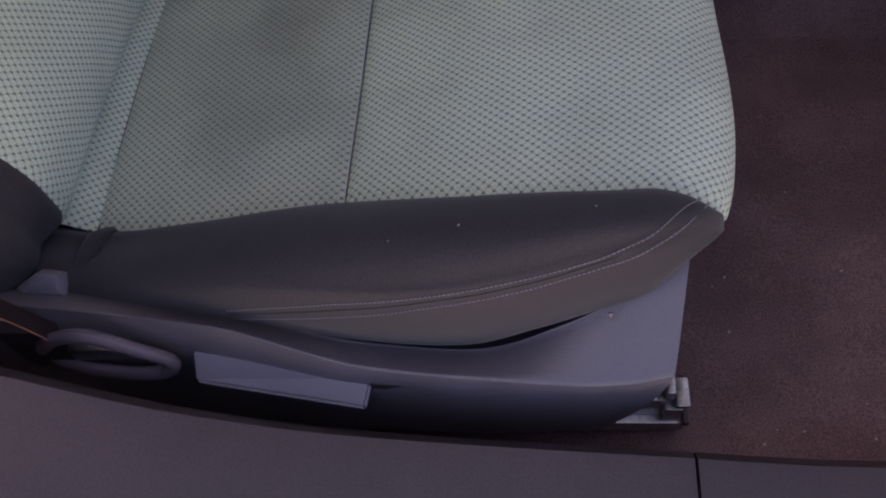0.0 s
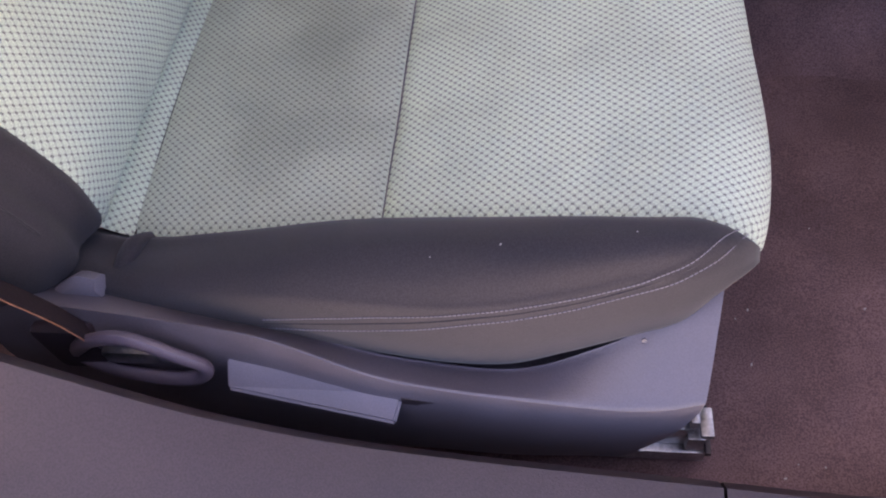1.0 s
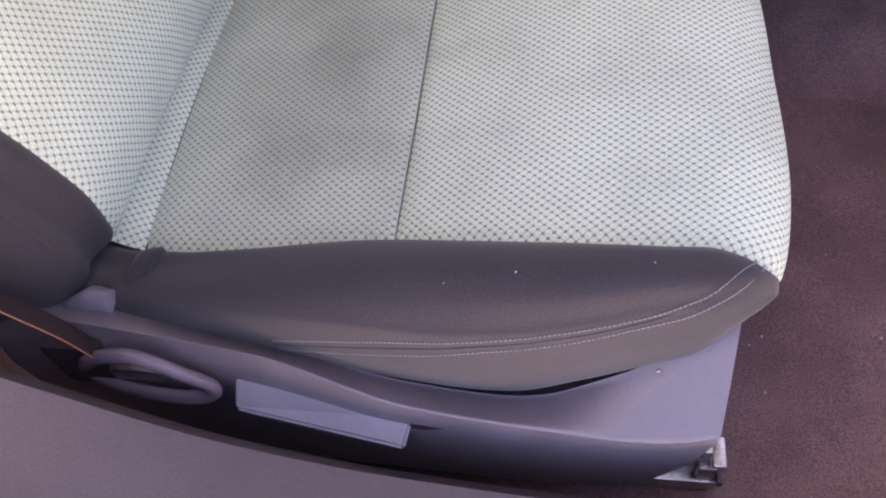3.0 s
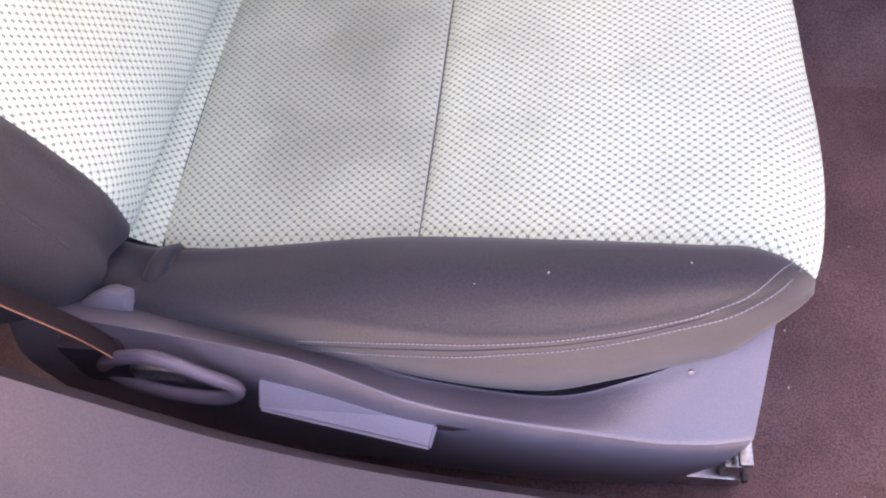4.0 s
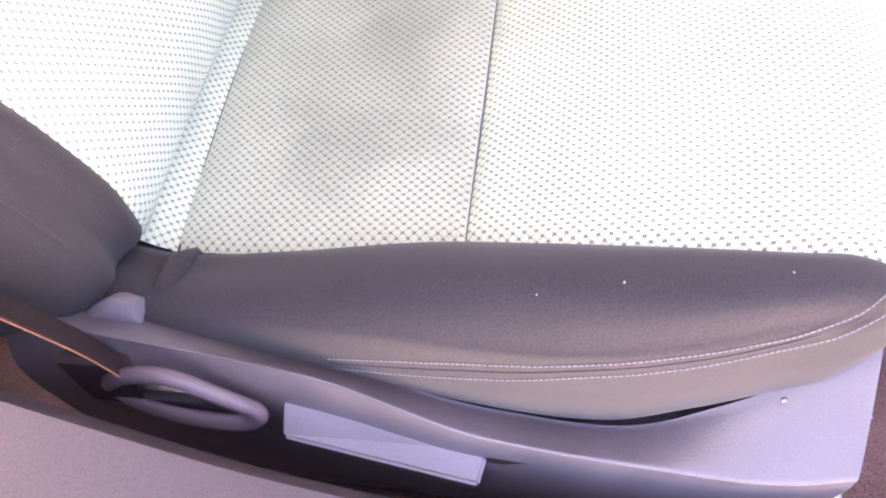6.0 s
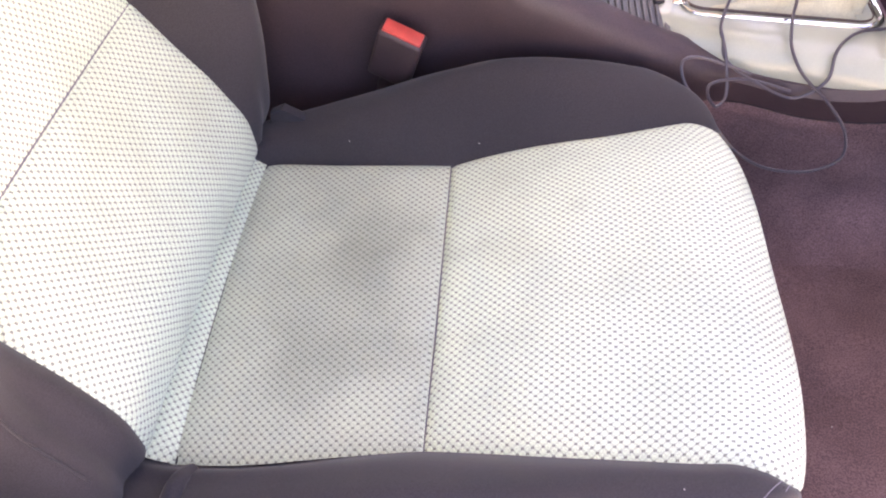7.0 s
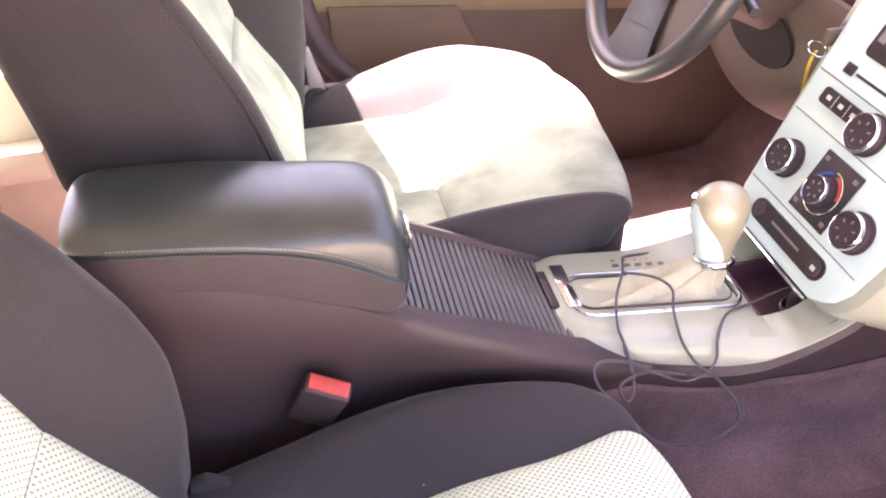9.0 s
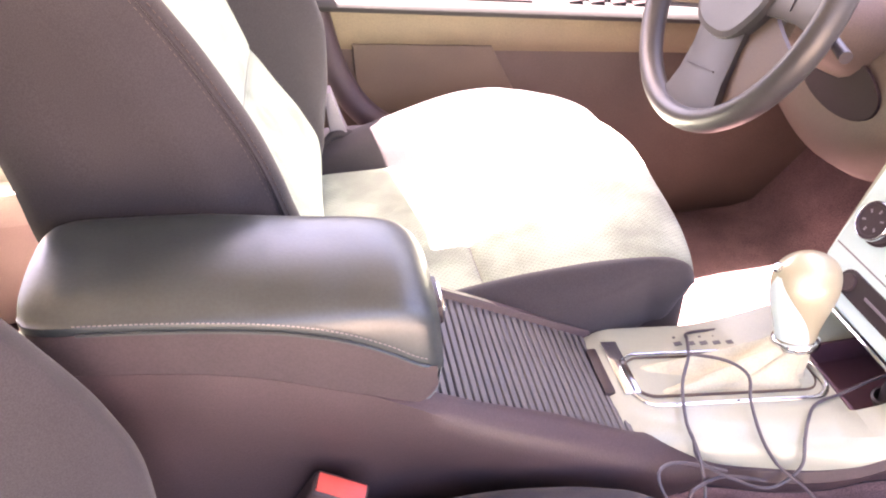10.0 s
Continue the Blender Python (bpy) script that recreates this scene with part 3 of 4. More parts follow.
        part("side_cushion", loft(rings), COCOA_CLOTH, root, "dark brown cloth side cushion")
        if side == sgn == -1:
            for sm in seams:
                for _ in range(3):
                    sm[1:-1] = [(p + q * 2 + r) / 4 for p, q, r in zip(sm, sm[1:], sm[2:])]
                bits = []
                for a, b in zip(sm, sm[1:]):
                    L = (b - a).length
                    n = max(1, round(L / 0.0033))
                    for k in range(n):
                        p, q = a.lerp(b, (k + 0.08) / n), a.lerp(b, (k + 0.80) / n)
                        bits.append(tube([p, q], 0.00040, 5))
                part("stitching", join(bits), THREAD, root, "pale grey stitching")
            for _ in range(6):
                welt[1:-1] = [(p + q * 2 + r) / 4 for p, q, r in zip(welt, welt[1:], welt[2:])]
            part("seam_welt", tube(welt, 0.0012, 6), COCOA_CLOTH, root)
    if side == 1:
        # this cushion is shorter on its inner side and deeper below it
        for ob in root.children:
            for v in ob.data.vertices:
                p = v.co
                p.x -= 0.030 * max(0, (p.x - 0.265) / 0.295) * min(1, max(0, (0.12 - p.y) / 0.33))
                p.x += 0.034 * max(0, 1 - p.x / 0.265) if ob.name.split(".")[0] in ("rear_panel", "middle_panel") else 0
        rings = []
        for i in range(31):
            x = 0.06 + 0.466 * i / 30
            d = 0.05 * max(0, (x - 0.45) / 0.076) ** 2.5
            rings.append([Vector((x, -y, z)) for y, z in ((0.19, 0.33), (0.238 - d, 0.335), (0.248 - d, 0.315), (0.248 - d, 0.27), (0.243 - d, 0.19), (0.235 - d, 0.15), (0.19, 0.15))])
        part("side_valance", loft(rings), COCOA_CLOTH, root, "dark cloth side below the cushion")
    # backrest
    cushion_parts = set(bpy.data.objects)
    s = arc_lengths([(p[0], 0, p[1]) for p in BACK])
    for nm, lo, hi, w in (("lower_back_panel", 0, 5, 0.192), ("upper_back_panel", 5, 9, 0.190)):
        back_panel = part(nm, strip([(x + 0.005, z, w) for x, z in BACK[lo:hi + 1]], 44, 40, 0.004, 0.004, 1.4 + s[lo]), cloth, root, "cream dotted cloth backrest panel")
    row = [v.co.copy() for v in back_panel.data.vertices][:41]
    part("seam_cord", tube([p + Vector((-0.0022, 0, -0.001)) for p in row], 0.0024, 8), PADDLE, root, "grey seam between the backrest panels")
    keys = [(z, x) for x, z in BACK]
    for sgn in (-1, 1):
        rings, seam = [], []
        for i in range(49):
            z = 0.335 + 0.595 * i / 48
            xi, xb = spline(keys, z)[0], spline(BACKBOLSTER, z)[0]
            if sgn == -1:
                xb = xi + (xb - xi) * ((0.12 if side == -1 else 0.48) + (0.88 * min(1, max(0, (z - 0.44) / 0.20)) if side == -1 else 0))
            pts = [(xi - 0.012, 0.184), (xi, 0.190), ((xi + xb) / 2 + 0.006, 0.205), (xb - 0.004, 0.225), (xb, 0.243), (xb - 0.010, 0.262), (xb - 0.040, 0.280), (xb - 0.075, 0.290), (xi - 0.085, 0.285), (xi - 0.10, 0.25)]
            deep = 0.085 * min(1, max(0, (0.93 - z) / 0.4)) if side == 1 else 0.0
            pts[-2:] = [(xi - 0.085 - deep, 0.285), (xi - 0.10 - deep, 0.25)]
            top = smooth_line([(x, sgn * y, z) for x, y in pts], 3)
            rings.append(top + [Vector((xi - 0.10 - deep, sgn * 0.15, z)), Vector((xi - 0.03, sgn * 0.15, z))])
            seam.append(top[16 if sgn == 1 else 15 if side == 1 else 13] + Vector((0.0006, sgn * 0.0006, 0)))
        part("back_side_cushion", loft(rings), COCOA_CLOTH, root, "dark brown cloth backrest side")
        part("seam_welt", tube(seam[4:], 0.0012 if side == -1 else 0.0022, 6), COCOA_CLOTH, root)
        bits = []
        for a, b in zip(seam[4:], seam[5:]):
            for k in range(2):
                for off in (Vector((-0.006, sgn * 0.003, 0)), Vector((0.004, -sgn * 0.004, 0)))[:2 if side == 1 else 1]:
                    bits.append(tube([a.lerp(b, k / 2 + 0.08) + off, a.lerp(b, k / 2 + 0.36) + off], 0.0006, 5))
        part("stitching", join(bits), THREAD if side == -1 else THREAD_BROWN, root, "brown stitching" if side == 1 else "grey stitching")
    thick, low_end = (0.085, 0.12) if side == 1 else (0.0, 0.30)
    shell = [[(spline(keys, z)[0] - dx - thick * min(1, (0.93 - z) / 0.4) * (dx > 0.05), y, z) for y, dx in ((-0.24, 0.09), (-0.2, 0.115), (0, 0.125), (0.2, 0.115), (0.24, 0.09), (0.2, 0.03), (-0.2, 0.03))] for z in [low_end + (0.93 - low_end) * i / 12 for i in range(13)]]
    part("back_shell", loft(shell), COCOA, root, "dark plastic rear of the backrest")
    for ob in set(bpy.data.objects) - cushion_parts:
        ob.location.x += forward
    # outer side trim
    rings = []
    for i in range(49):
        x = -0.04 + 0.572 * i / 48
        e = spline(SHIELD_KEYS, x)
        a, b, c, d = [(e[2 * k], e[2 * k + 1]) for k in range(4)]
        top = smooth_line([(x, a[0] - 0.004, a[1] - 0.03), (x, a[0] - 0.0015, a[1] - 0.001), (x, *a), (x, 0.5 * a[0] + 0.5 * b[0], 0.5 * a[1] + 0.5 * b[1] + 0.001), (x, 0.10 * a[0] + 0.90 * b[0], 0.10 * a[1] + 0.90 * b[1] + 0.0008), (x, b[0], b[1] - 0.0006), (x, b[0] + 0.001, b[1] - 0.0035), (x, *c), (x, (c[0] + d[0]) / 2 + 0.002, (c[1] + d[1]) / 2), (x, *d)], 4)
        back = 0.30 * min(1, max(0, (x - 0.40) / 0.132))
        rings.append([Vector((p.x - back * (0.305 - p.z), side * p.y, p.z)) for p in top] + [Vector((x - back * 0.14, side * (d[0] - 0.02), d[1])), Vector((x, side * (a[0] - 0.03), a[1] - 0.03))])
    part("side_trim", loft(rings), SHIELD, root, "glossy brown plastic seat side trim")
    return root


passenger = seat("passenger_seat", "cream dotted cloth passenger seat with dark brown sides", -1, (0, 0.004, 0))
driver = seat("driver_seat", "cream cloth driver's seat with dark sides, sunlit", 1, (0.145, 0.757, 0.072), 0.04, FABRIC_WORN_SHADED)

# recliner cover and cloth fold at the outer rear of the driver's seat
cover_side = [(0.092, 0.425), (0.104, 0.425), (0.116, 0.375), (0.127, 0.336), (0.122, 0.330), (0.094, 0.330)]
part("hinge_cover", prism(cover_side, Matrix.Translation((0, 0.273, 0)) @ Matrix(((1, 0, 0, 0), (0, 0, -1, 0), (0, 1, 0, 0), (0, 0, 0, 1))), 0.03, 0.004), PADDLE, driver, "grey plastic hinge cover")
part("cloth_fold", tube(smooth_line([(0.080, 0.235, 0.340), (0.100, 0.245, 0.350), (0.122, 0.250, 0.346), (0.148, 0.246, 0.340)], 6), lambda t: 0.010 - 0.006 * abs(2 * t - 1), 10), COCOA_CLOTH, driver, "folded edge of the dark cloth")

# fittings on the passenger seat's outer side
Y_MAP = Matrix(((1, 0, 0, 0), (0, 0, -1, 0), (0, 1, 0, 0), (0, 0, 0, 1)))
paddle = [Vector(p) for p in ((0.160, -0.302, 0.307), (0.293, -0.312, 0.268), (0.287, -0.333, 0.256), (0.158, -0.322, 0.284))]
rings = [[p + Vector((0, 0, dz)) for p in paddle] for dz in (-0.007, 0.0)]
bm = loft(rings)
bmesh.ops.bevel(bm, geom=bm.edges, offset=0.002, segments=2, affect="EDGES")
part("height_paddle", bm, PADDLE, passenger, "light grey plastic adjuster paddle", False)
# looped recliner handle
loop_pts = smooth_line([(0.030, -0.300, 0.292), (0.060, -0.309, 0.330), (0.098, -0.313, 0.344), (0.130, -0.316, 0.326), (0.147, -0.316, 0.309), (0.138, -0.316, 0.292), (0.118, -0.316, 0.285), (0.085, -0.313, 0.283), (0.055, -0.307, 0.282)], 5, True)
handle = part("recliner_handle", tube(loop_pts, 0.0068, 10, True, 0.8), HANDLE, passenger, "dark plastic looped recliner handle")
part("handle_boss", block(0.01, 0.06, -0.306, -0.292, 0.275, 0.335, 0.008), DIAL, passenger)
part("latch_plate", block(0.058, 0.100, -0.3075, -0.296, 0.290, 0.308, 0.003), STEEL, passenger, "rough bright metal latch")
# Raised black sliver paints the shade of a slot; nothing is recessed.
part("trim_slot", loft([[(x, -0.309 - 0.006 * w, z), (x, -0.3185, z - 0.001), (x, -0.3185, z - 0.010 * w - 0.0005), (x, -0.309, z - 0.010 * w - 0.0005)] for x, z, w in ((0.292, 0.270, 1.0), (0.32, 0.264, 0.9), (0.345, 0.258, 0.6), (0.370, 0.252, 0.1))]), BLACK, passenger, "raised black sliver for the shade of a tapering trim slot")
part("hinge_cover", loft([[(x + dx, y, z + dz) for x, z in ((-0.02, 0.290), (0.000, 0.318), (0.022, 0.338), (0.044, 0.352), (0.058, 0.347), (0.060, 0.335), (0.053, 0.318), (0.045, 0.292))] for y, dx, dz in ((-0.270, -0.002, -0.008), (-0.264, 0, -0.001), (-0.256, 0, -0.006), (-0.240, -0.004, -0.032))]), PADDLE, passenger, "grey plastic hinge cover")
part("cloth_fold", tube(smooth_line([(0.072, -0.204, 0.318), (0.070, -0.222, 0.332), (0.068, -0.242, 0.329), (0.068, -0.256, 0.315), (0.064, -0.264, 0.300)], 6), lambda t: 0.010 - 0.005 * abs(2 * t - 1), 10), COCOA_CLOTH, passenger, "folded edge of the dark cloth")
flap = [(0.030, 0.296), (0.042, 0.346), (0.060, 0.354), (0.082, 0.342), (0.104, 0.322), (0.092, 0.314), (0.074, 0.306), (0.060, 0.288)]
part("cloth_fold", prism(flap, Matrix.Translation((0, 0.258, 0)) @ Matrix.Rotation(radians(-8), 4, "Z") @ Y_MAP, 0.012, 0.004), COCOA_CLOTH, passenger, "folded corner of the dark cloth")
part("trim_mark", lathe([(0.0022, -0.002), (0.0022, -0.0004), (0.0018, -0.0002), (0.0014, -0.0006), (0.0005, -0.0007)], 16, Matrix.Translation((0.474, -0.2745, 0.290)) @ Matrix.Rotation(radians(60), 4, "X")), SHIELD, passenger)
for y in (-0.262, 0.245):
    rail = part("seat_rail", block(-0.05, 0.548, y - 0.018, y + 0.018, 0.062, 0.082, 0.003), STEEL, passenger, "bright steel seat rail")
    part("upper_rail", block(-0.05, 0.535, y - 0.010, y + 0.010, 0.082, 0.118, 0.003), STEEL, rail)
    part("end_bracket", block(0.528, 0.545, y - 0.016, y + 0.012, 0.083, 0.110, 0.003), STEEL, rail)
    part("end_stop", block(0.546, 0.551, y - 0.022, y + 0.026, 0.086, 0.094, 0.001), BLACK, rail)
    part("end_stop", block(0.527, 0.549, y + 0.000, y + 0.004, 0.112, 0.120, 0.001), BLACK, rail)
    part("cross_link", block(0.528, 0.536, y - 0.012, y + 0.06, 0.126, 0.140, 0.002), STEEL, rail)
    part("rail_tooth", block(0.536, 0.548, y - 0.022, y + 0.006, 0.128, 0.135, 0.002), STEEL, rail)

# ---- seat belt of the passenger seat ----
belt = thing("seat_belt", "brown woven seat belt hanging beside the passenger seat", "seat belt", (0.07, -0.31, 0.33))
bp = smooth_line([(0.062, -0.300, 0.332), (0.045, -0.298, 0.362), (0.022, -0.302, 0.41), (-0.005, -0.315, 0.50), (-0.03, -0.338, 0.66), (-0.07, -0.37, 0.86)], 8)
rings = []
for i, p in enumerate(bp):
    a = radians(54 - 6 * i / len(bp))
    w, n = Vector((math.cos(a), -math.sin(a), 0.1)) * 0.011, Vector((math.sin(a), math.cos(a), 0)) * 0.0007
    q = p - Vector((0.07, -0.31, 0.33))
    rings.append([q - w - n, q - w * 0.33 - n * 1.6, q + w * 0.33 - n * 1.6, q + w - n, q + w + n, q - w + n])
part("webbing", loft(rings), WEB, belt)
for k in (-0.95, -0.5, 0.0, 0.5, 0.95):
    part("edge_cord", tube([r[0].lerp(r[3], 0.5 + k / 2) + Vector((0, -0.0010, 0)) for r in rings], 0.0006, 5), CORD, belt)

# ---- belt buckle between seat and console ----
W, N = Vector((0.85, -0.13, -0.53)).normalized(), Vector((0.36, -0.36, 0.86)).normalized()
W = (W - N * W.dot(N)).normalized()
T = N.cross(W)
BM = Matrix(((W.x, T.x, N.x, 0.2095), (W.y, T.y, N.y, 0.2825), (W.z, T.z, N.z, 0.423), (0, 0, 0, 1)))
buckle = thing("belt_buckle", "black belt buckle with a red release button", "belt buckle", (0.19, 0.295, 0.34))
off = Matrix.Translation((-0.19, -0.295, -0.34))
part("buckle_body", block(-0.027, 0.027, -0.0125, 0.0125, -0.088, 0.0005, 0.006, 3, off @ BM), COCOA, buckle)
part("release_button", block(-0.0235, 0.0235, -0.0088, 0.0088, -0.006, 0.003, 0.002, 2, off @ BM), RED, buckle, "worn red plastic button")
part("buckle_stalk", tube([off @ BM @ Vector(p) for p in ((0, 0, -0.08), (-0.004, 0, -0.13), (-0.012, 0.004, -0.2))], 0.011, 8, squash=0.5), BLACK, buckle)

# ---- centre console ----
console = thing("center_console", "dark brown plastic centre console between the seats", "console", (0.2, 0.38, 0.05))
CO = Vector((0.2, 0.38, 0.05))


def cpart(name, bm, mat, label="", parent=None, smooth=True):
    bmesh.ops.translate(bm, verts=bm.verts, vec=-CO)
    return part(name, bm, mat, parent or console, label, smooth)


CTOP = [(-0.20, 0.40), (-0.10, 0.52), (-0.02, 0.590), (0.034, 0.583), (0.10, 0.571), (0.156, 0.555), (0.200, 0.536), (0.237, 0.519), (0.270, 0.506), (0.295, 0.496), (0.365, 0.459), (0.437, 0.420), (0.512, 0.379), (0.57, 0.352), (0.65, 0.331), (0.70, 0.325), (0.74, 0.328), (0.775, 0.341), (0.81, 0.361), (0.848, 0.388), (0.88, 0.43), (0.92, 0.46), (1.1, 0.48)]


def console_half(x):
    """The console's outline on the passenger's side at x: rows of y, z from the floor up."""
    z = spline(CTOP, x)[0]
    back = [(0.345, 0.05), (0.343, 0.16), (0.328, min(0.28, z - 0.13)), (0.307, z - 0.10), (0.294, z - 0.060), (0.2885, z - 0.030), (0.290, z - 0.012), (0.298, z), (0.311, z + 0.0045), (0.326, z + 0.005), (0.334, z + 0.003), (0.336, z - 0.012)]
    # beside the armrest the flank stands in line with the lid
    d = 1 - min(1, max(0, (x - 0.25) / 0.09))
    back = [(y + 0.0105 * d * min(1, k / 5), zz + d * (0.014 if k in (5, 6) else 0.004 if k == 7 else -0.004 if k > 7 else 0)) for k, (y, zz) in enumerate(back)]
    # the lip beside the ribs is narrower towards the armrest
    slim = 0.018 * min(1, max(0, (0.42 - x) / 0.12)) + 0.013 * min(1, max(0, (0.55 - x) / 0.04))
    back = [(y - slim * max(0, k - 7) / 4, zz) for k, (y, zz) in enumerate(back)]
    ahead = [(0.345, 0.05), (0.343, 0.14), (0.336, 0.20), (0.330, z - 0.09), (0.312, z - 0.05), (0.300, z - 0.030), (0.292, z - 0.016), (0.297, z - 0.004), (0.305, z - 0.001), (0.310, z), (0.325, z - 0.003), (0.336, z - 0.012)]
    k = min(1, max(0, (x - 0.515) / 0.10))
    k = k * k * (3 - 2 * k)
    lean = 0.035 * min(1, max(0, (x - 0.6) / 0.25))
    return [(a[0] + (b[0] - a[0]) * k - lean, a[1] + (b[1] - a[1]) * k) for a, b in zip(back, ahead)], lean, z


def side_y(x, z):
    half = console_half(x)[0]
    for (y0, z0), (y1, z1) in zip(half, half[1:]):
        if z0 <= z <= z1:
            return y0 + (y1 - y0) * (z - z0) / max(1e-6, z1 - z0)
    return half[6][0]


rings = []
for i in range(90):
    x = -0.20 + 1.30 * i / 89
    half, lean, z = console_half(x)
    if x > 0.755:
        half[-1] = (half[-1][0], 0.262)
        z = 0.30
    far = [(0.424, z - 0.012), (0.45, z - 0.014), (0.468, z - 0.018), (0.470, z - 0.03), (0.45, z - 0.07), (0.43, z - 0.13), (0.417, 0.05)]
    rings.append([Vector((x, y, zz)) for y, zz in half] + [Vector((x, y + lean, zz)) for y, zz in far])
cpart("console_body", loft(rings), COCOA)
SEAM = [(0.56, 0.300), (0.62, 0.280), (0.68, 0.264), (0.78, 0.256), (0.90, 0.257), (1.0, 0.262)]
cpart("side_seam", tube([(x, side_y(x, spline(SEAM, x)[0]), spline(SEAM, x)[0]) for x in [0.56 + 0.02 * i for i in range(22)]], 0.0012, 6), BLACK)


def tunnel_f(a, b):
    x = 0.54 + 0.80 * a
    top = spline(SEAM, x)[0]
    if b < 0.5:
        z = top + (0.135 - top) * b / 0.5
        return (x, side_y(x, z) - 0.005 * min(1, b / 0.04), z)
    t = (b - 0.5) * math.pi
    y0 = side_y(x, 0.135) - 0.005
    return (x, y0 - 0.10 * (1 - math.cos(t)), 0.135 - 0.084 * math.sin(t) + 0.003 * noise.noise(Vector((x * 11, b * 9, 3))))


solid("tunnel_carpet", sheet(tunnel_f, 40, 28), CARPET, "dark brown carpet climbing the side of the console", "carpet", "structure")

# ribbed sliding cover: slats across the slope in front of the armrest
def slope_at(u):
    x, z = spline([(0, 0.295, 0.496), (0.33, 0.365, 0.459), (0.66, 0.437, 0.420), (1, 0.512, 0.379)], u)
    return x, z


cover = cpart("sliding_cover", sheet(lambda a, b: (slope_at(a)[0], 0.306 + 0.168 * b, slope_at(a)[1] - 0.0045), 20, 4), BLACK, "ribbed dark sliding cover")
slat_n = 27
slat_mesh = block(-0.0033, 0.0033, -0.0920, 0.0725, -0.0032, 0.0018, 0.0008, 1)
sm = bpy.data.meshes.new("slat")
slat_mesh.to_mesh(sm)
slat_mesh.free()
sm.materials.append(RIB)
for i in range(slat_n):
    u = (i + 0.5) / slat_n
    x, z = slope_at(u)
    x2, z2 = slope_at(min(1, u + 0.02))
    ob = new("slat", sm)
    ob.parent = cover
    ob.matrix_basis = Matrix.Translation(Vector((x, 0.403, z)) - CO) @ Matrix.Rotation(math.atan2(z - z2, x2 - x), 4, "Y")
rings = []
for i in range(25):
    x, z = slope_at(i / 24)
    rings.append([Vector((x, y, z + d)) for y, d in ((0.473, -0.03), (0.473, 0.007), (0.476, 0.011), (0.484, 0.009), (0.489, -0.03))])
cpart("cover_rail", loft(rings), COCOA)

# padded armrest lid
arm = thing("console_armrest", "dark leather padded armrest with grey stitching on the console", "armrest", (0.14, 0.38, 0.55))
AO = Vector((0.14, 0.38, 0.55))
rings, seam, seam2 = [], [], []
for i in range(45):
    u = i / 44
    x = -0.014 + 0.330 * u
    e = min(1.0, min(u, 1 - u) / 0.10)
    e = math.sqrt(max(0.0, 1 - (1 - e) ** 2))
    zt = spline([(-0.02, 0.650), (0.10, 0.640), (0.2, 0.623), (0.27, 0.610), (0.316, 0.594)], x)[0]
    zb = spline([(-0.02, 0.598), (0.034, 0.586), (0.156, 0.558), (0.237, 0.522), (0.277, 0.507), (0.316, 0.503)], x)[0]
    nose = min(1.0, (1 - u) / 0.13)
    nose = 1 - math.sqrt(max(0.0, 1 - (1 - nose) ** 2))
    zt, zb = zt - 0.016 * nose, zb + 0.030 * nose
    mid = (zt + zb) / 2
    zs = spline([(-0.02, 0.636), (0.088, 0.622), (0.167, 0.607), (0.225, 0.588), (0.268, 0.564), (0.30, 0.540), (0.316, 0.532)], x)[0]
    h = 0.84 + 0.16 * e
    yc, hw = 0.381, 0.062 + 0.017 * e
    prof = [(-0.80, zb - 0.014), (-0.97, zb - 0.012), (-0.998, zb - 0.004), (-1.0, zs - 0.014), (-1.0, zs - 0.002), (-1.005, zs + 0.004), (-0.985, zs * 0.55 + zt * 0.45 - 0.002), (-0.92, zt - 0.009), (-0.74, zt - 0.001), (-0.3, zt + 0.004), (0.3, zt + 0.004), (0.74, zt - 0.001), (0.92, zt - 0.009), (0.985, zs * 0.5 + zt * 0.5 - 0.004), (1.0, zs), (0.97, zb + 0.01), (0.86, zb)]
    ring = [Vector((x, yc + a * hw, mid + (z - mid) * h)) - AO for a, z in prof]
    rings.append(ring)
    seam.append(ring[5] + Vector((0, -0.0018, 0.004)))
    seam2.append(ring[4] + Vector((0, -0.0006, 0.0)))
part("lid_pad", loft([smooth_line(r, 2, True) for r in rings]), LEATHER, arm)
part("lid_side", loft([[p + Vector((0, -0.0011, 0)) for p in smooth_line(r[0:5], 2)] for r in rings[1:-1]], False), ARM_SIDE, arm, "brown vinyl lower side")
part("seam_welt", tube([p + Vector((0, -0.0008, 0)) for p in seam2[6:-2]], 0.0016, 6), LEATHER, arm)
bits = []
for a, b in zip(seam[6:-3], seam[7:-2]):
    for k in range(2):
        bits.append(tube([a.lerp(b, k / 2 + 0.05), a.lerp(b, k / 2 + 0.34)], 0.0006, 5))
part("stitching", join(bits), THREAD_DARK, arm, "grey thread stitching")
latch = part("release_latch", block(0.168, 0.186, -0.006, 0.046, -0.028, -0.006, 0.004), BLACK, arm, "dark lid release")
part("latch_edge", block(0.1855, 0.1885, 0.0, 0.040, -0.022, -0.011, 0.001), CHROME, latch, "thin chrome edge")

# cream shifter surround
surround = thing("shifter_surround", "cream plastic shifter surround with chrome trim", "shifter surround", (0.65, 0.38, 0.35))
SO = Vector((0.65, 0.38, 0.35))


def spart(name, bm, mat, label="", parent=None, smooth=True):
    bmesh.ops.translate(bm, verts=bm.verts, vec=-SO)
    return part(name, bm, mat, parent or surround, label, smooth)


def deck_z(x):
    return 0.390 - 0.155 * (x - 0.51)


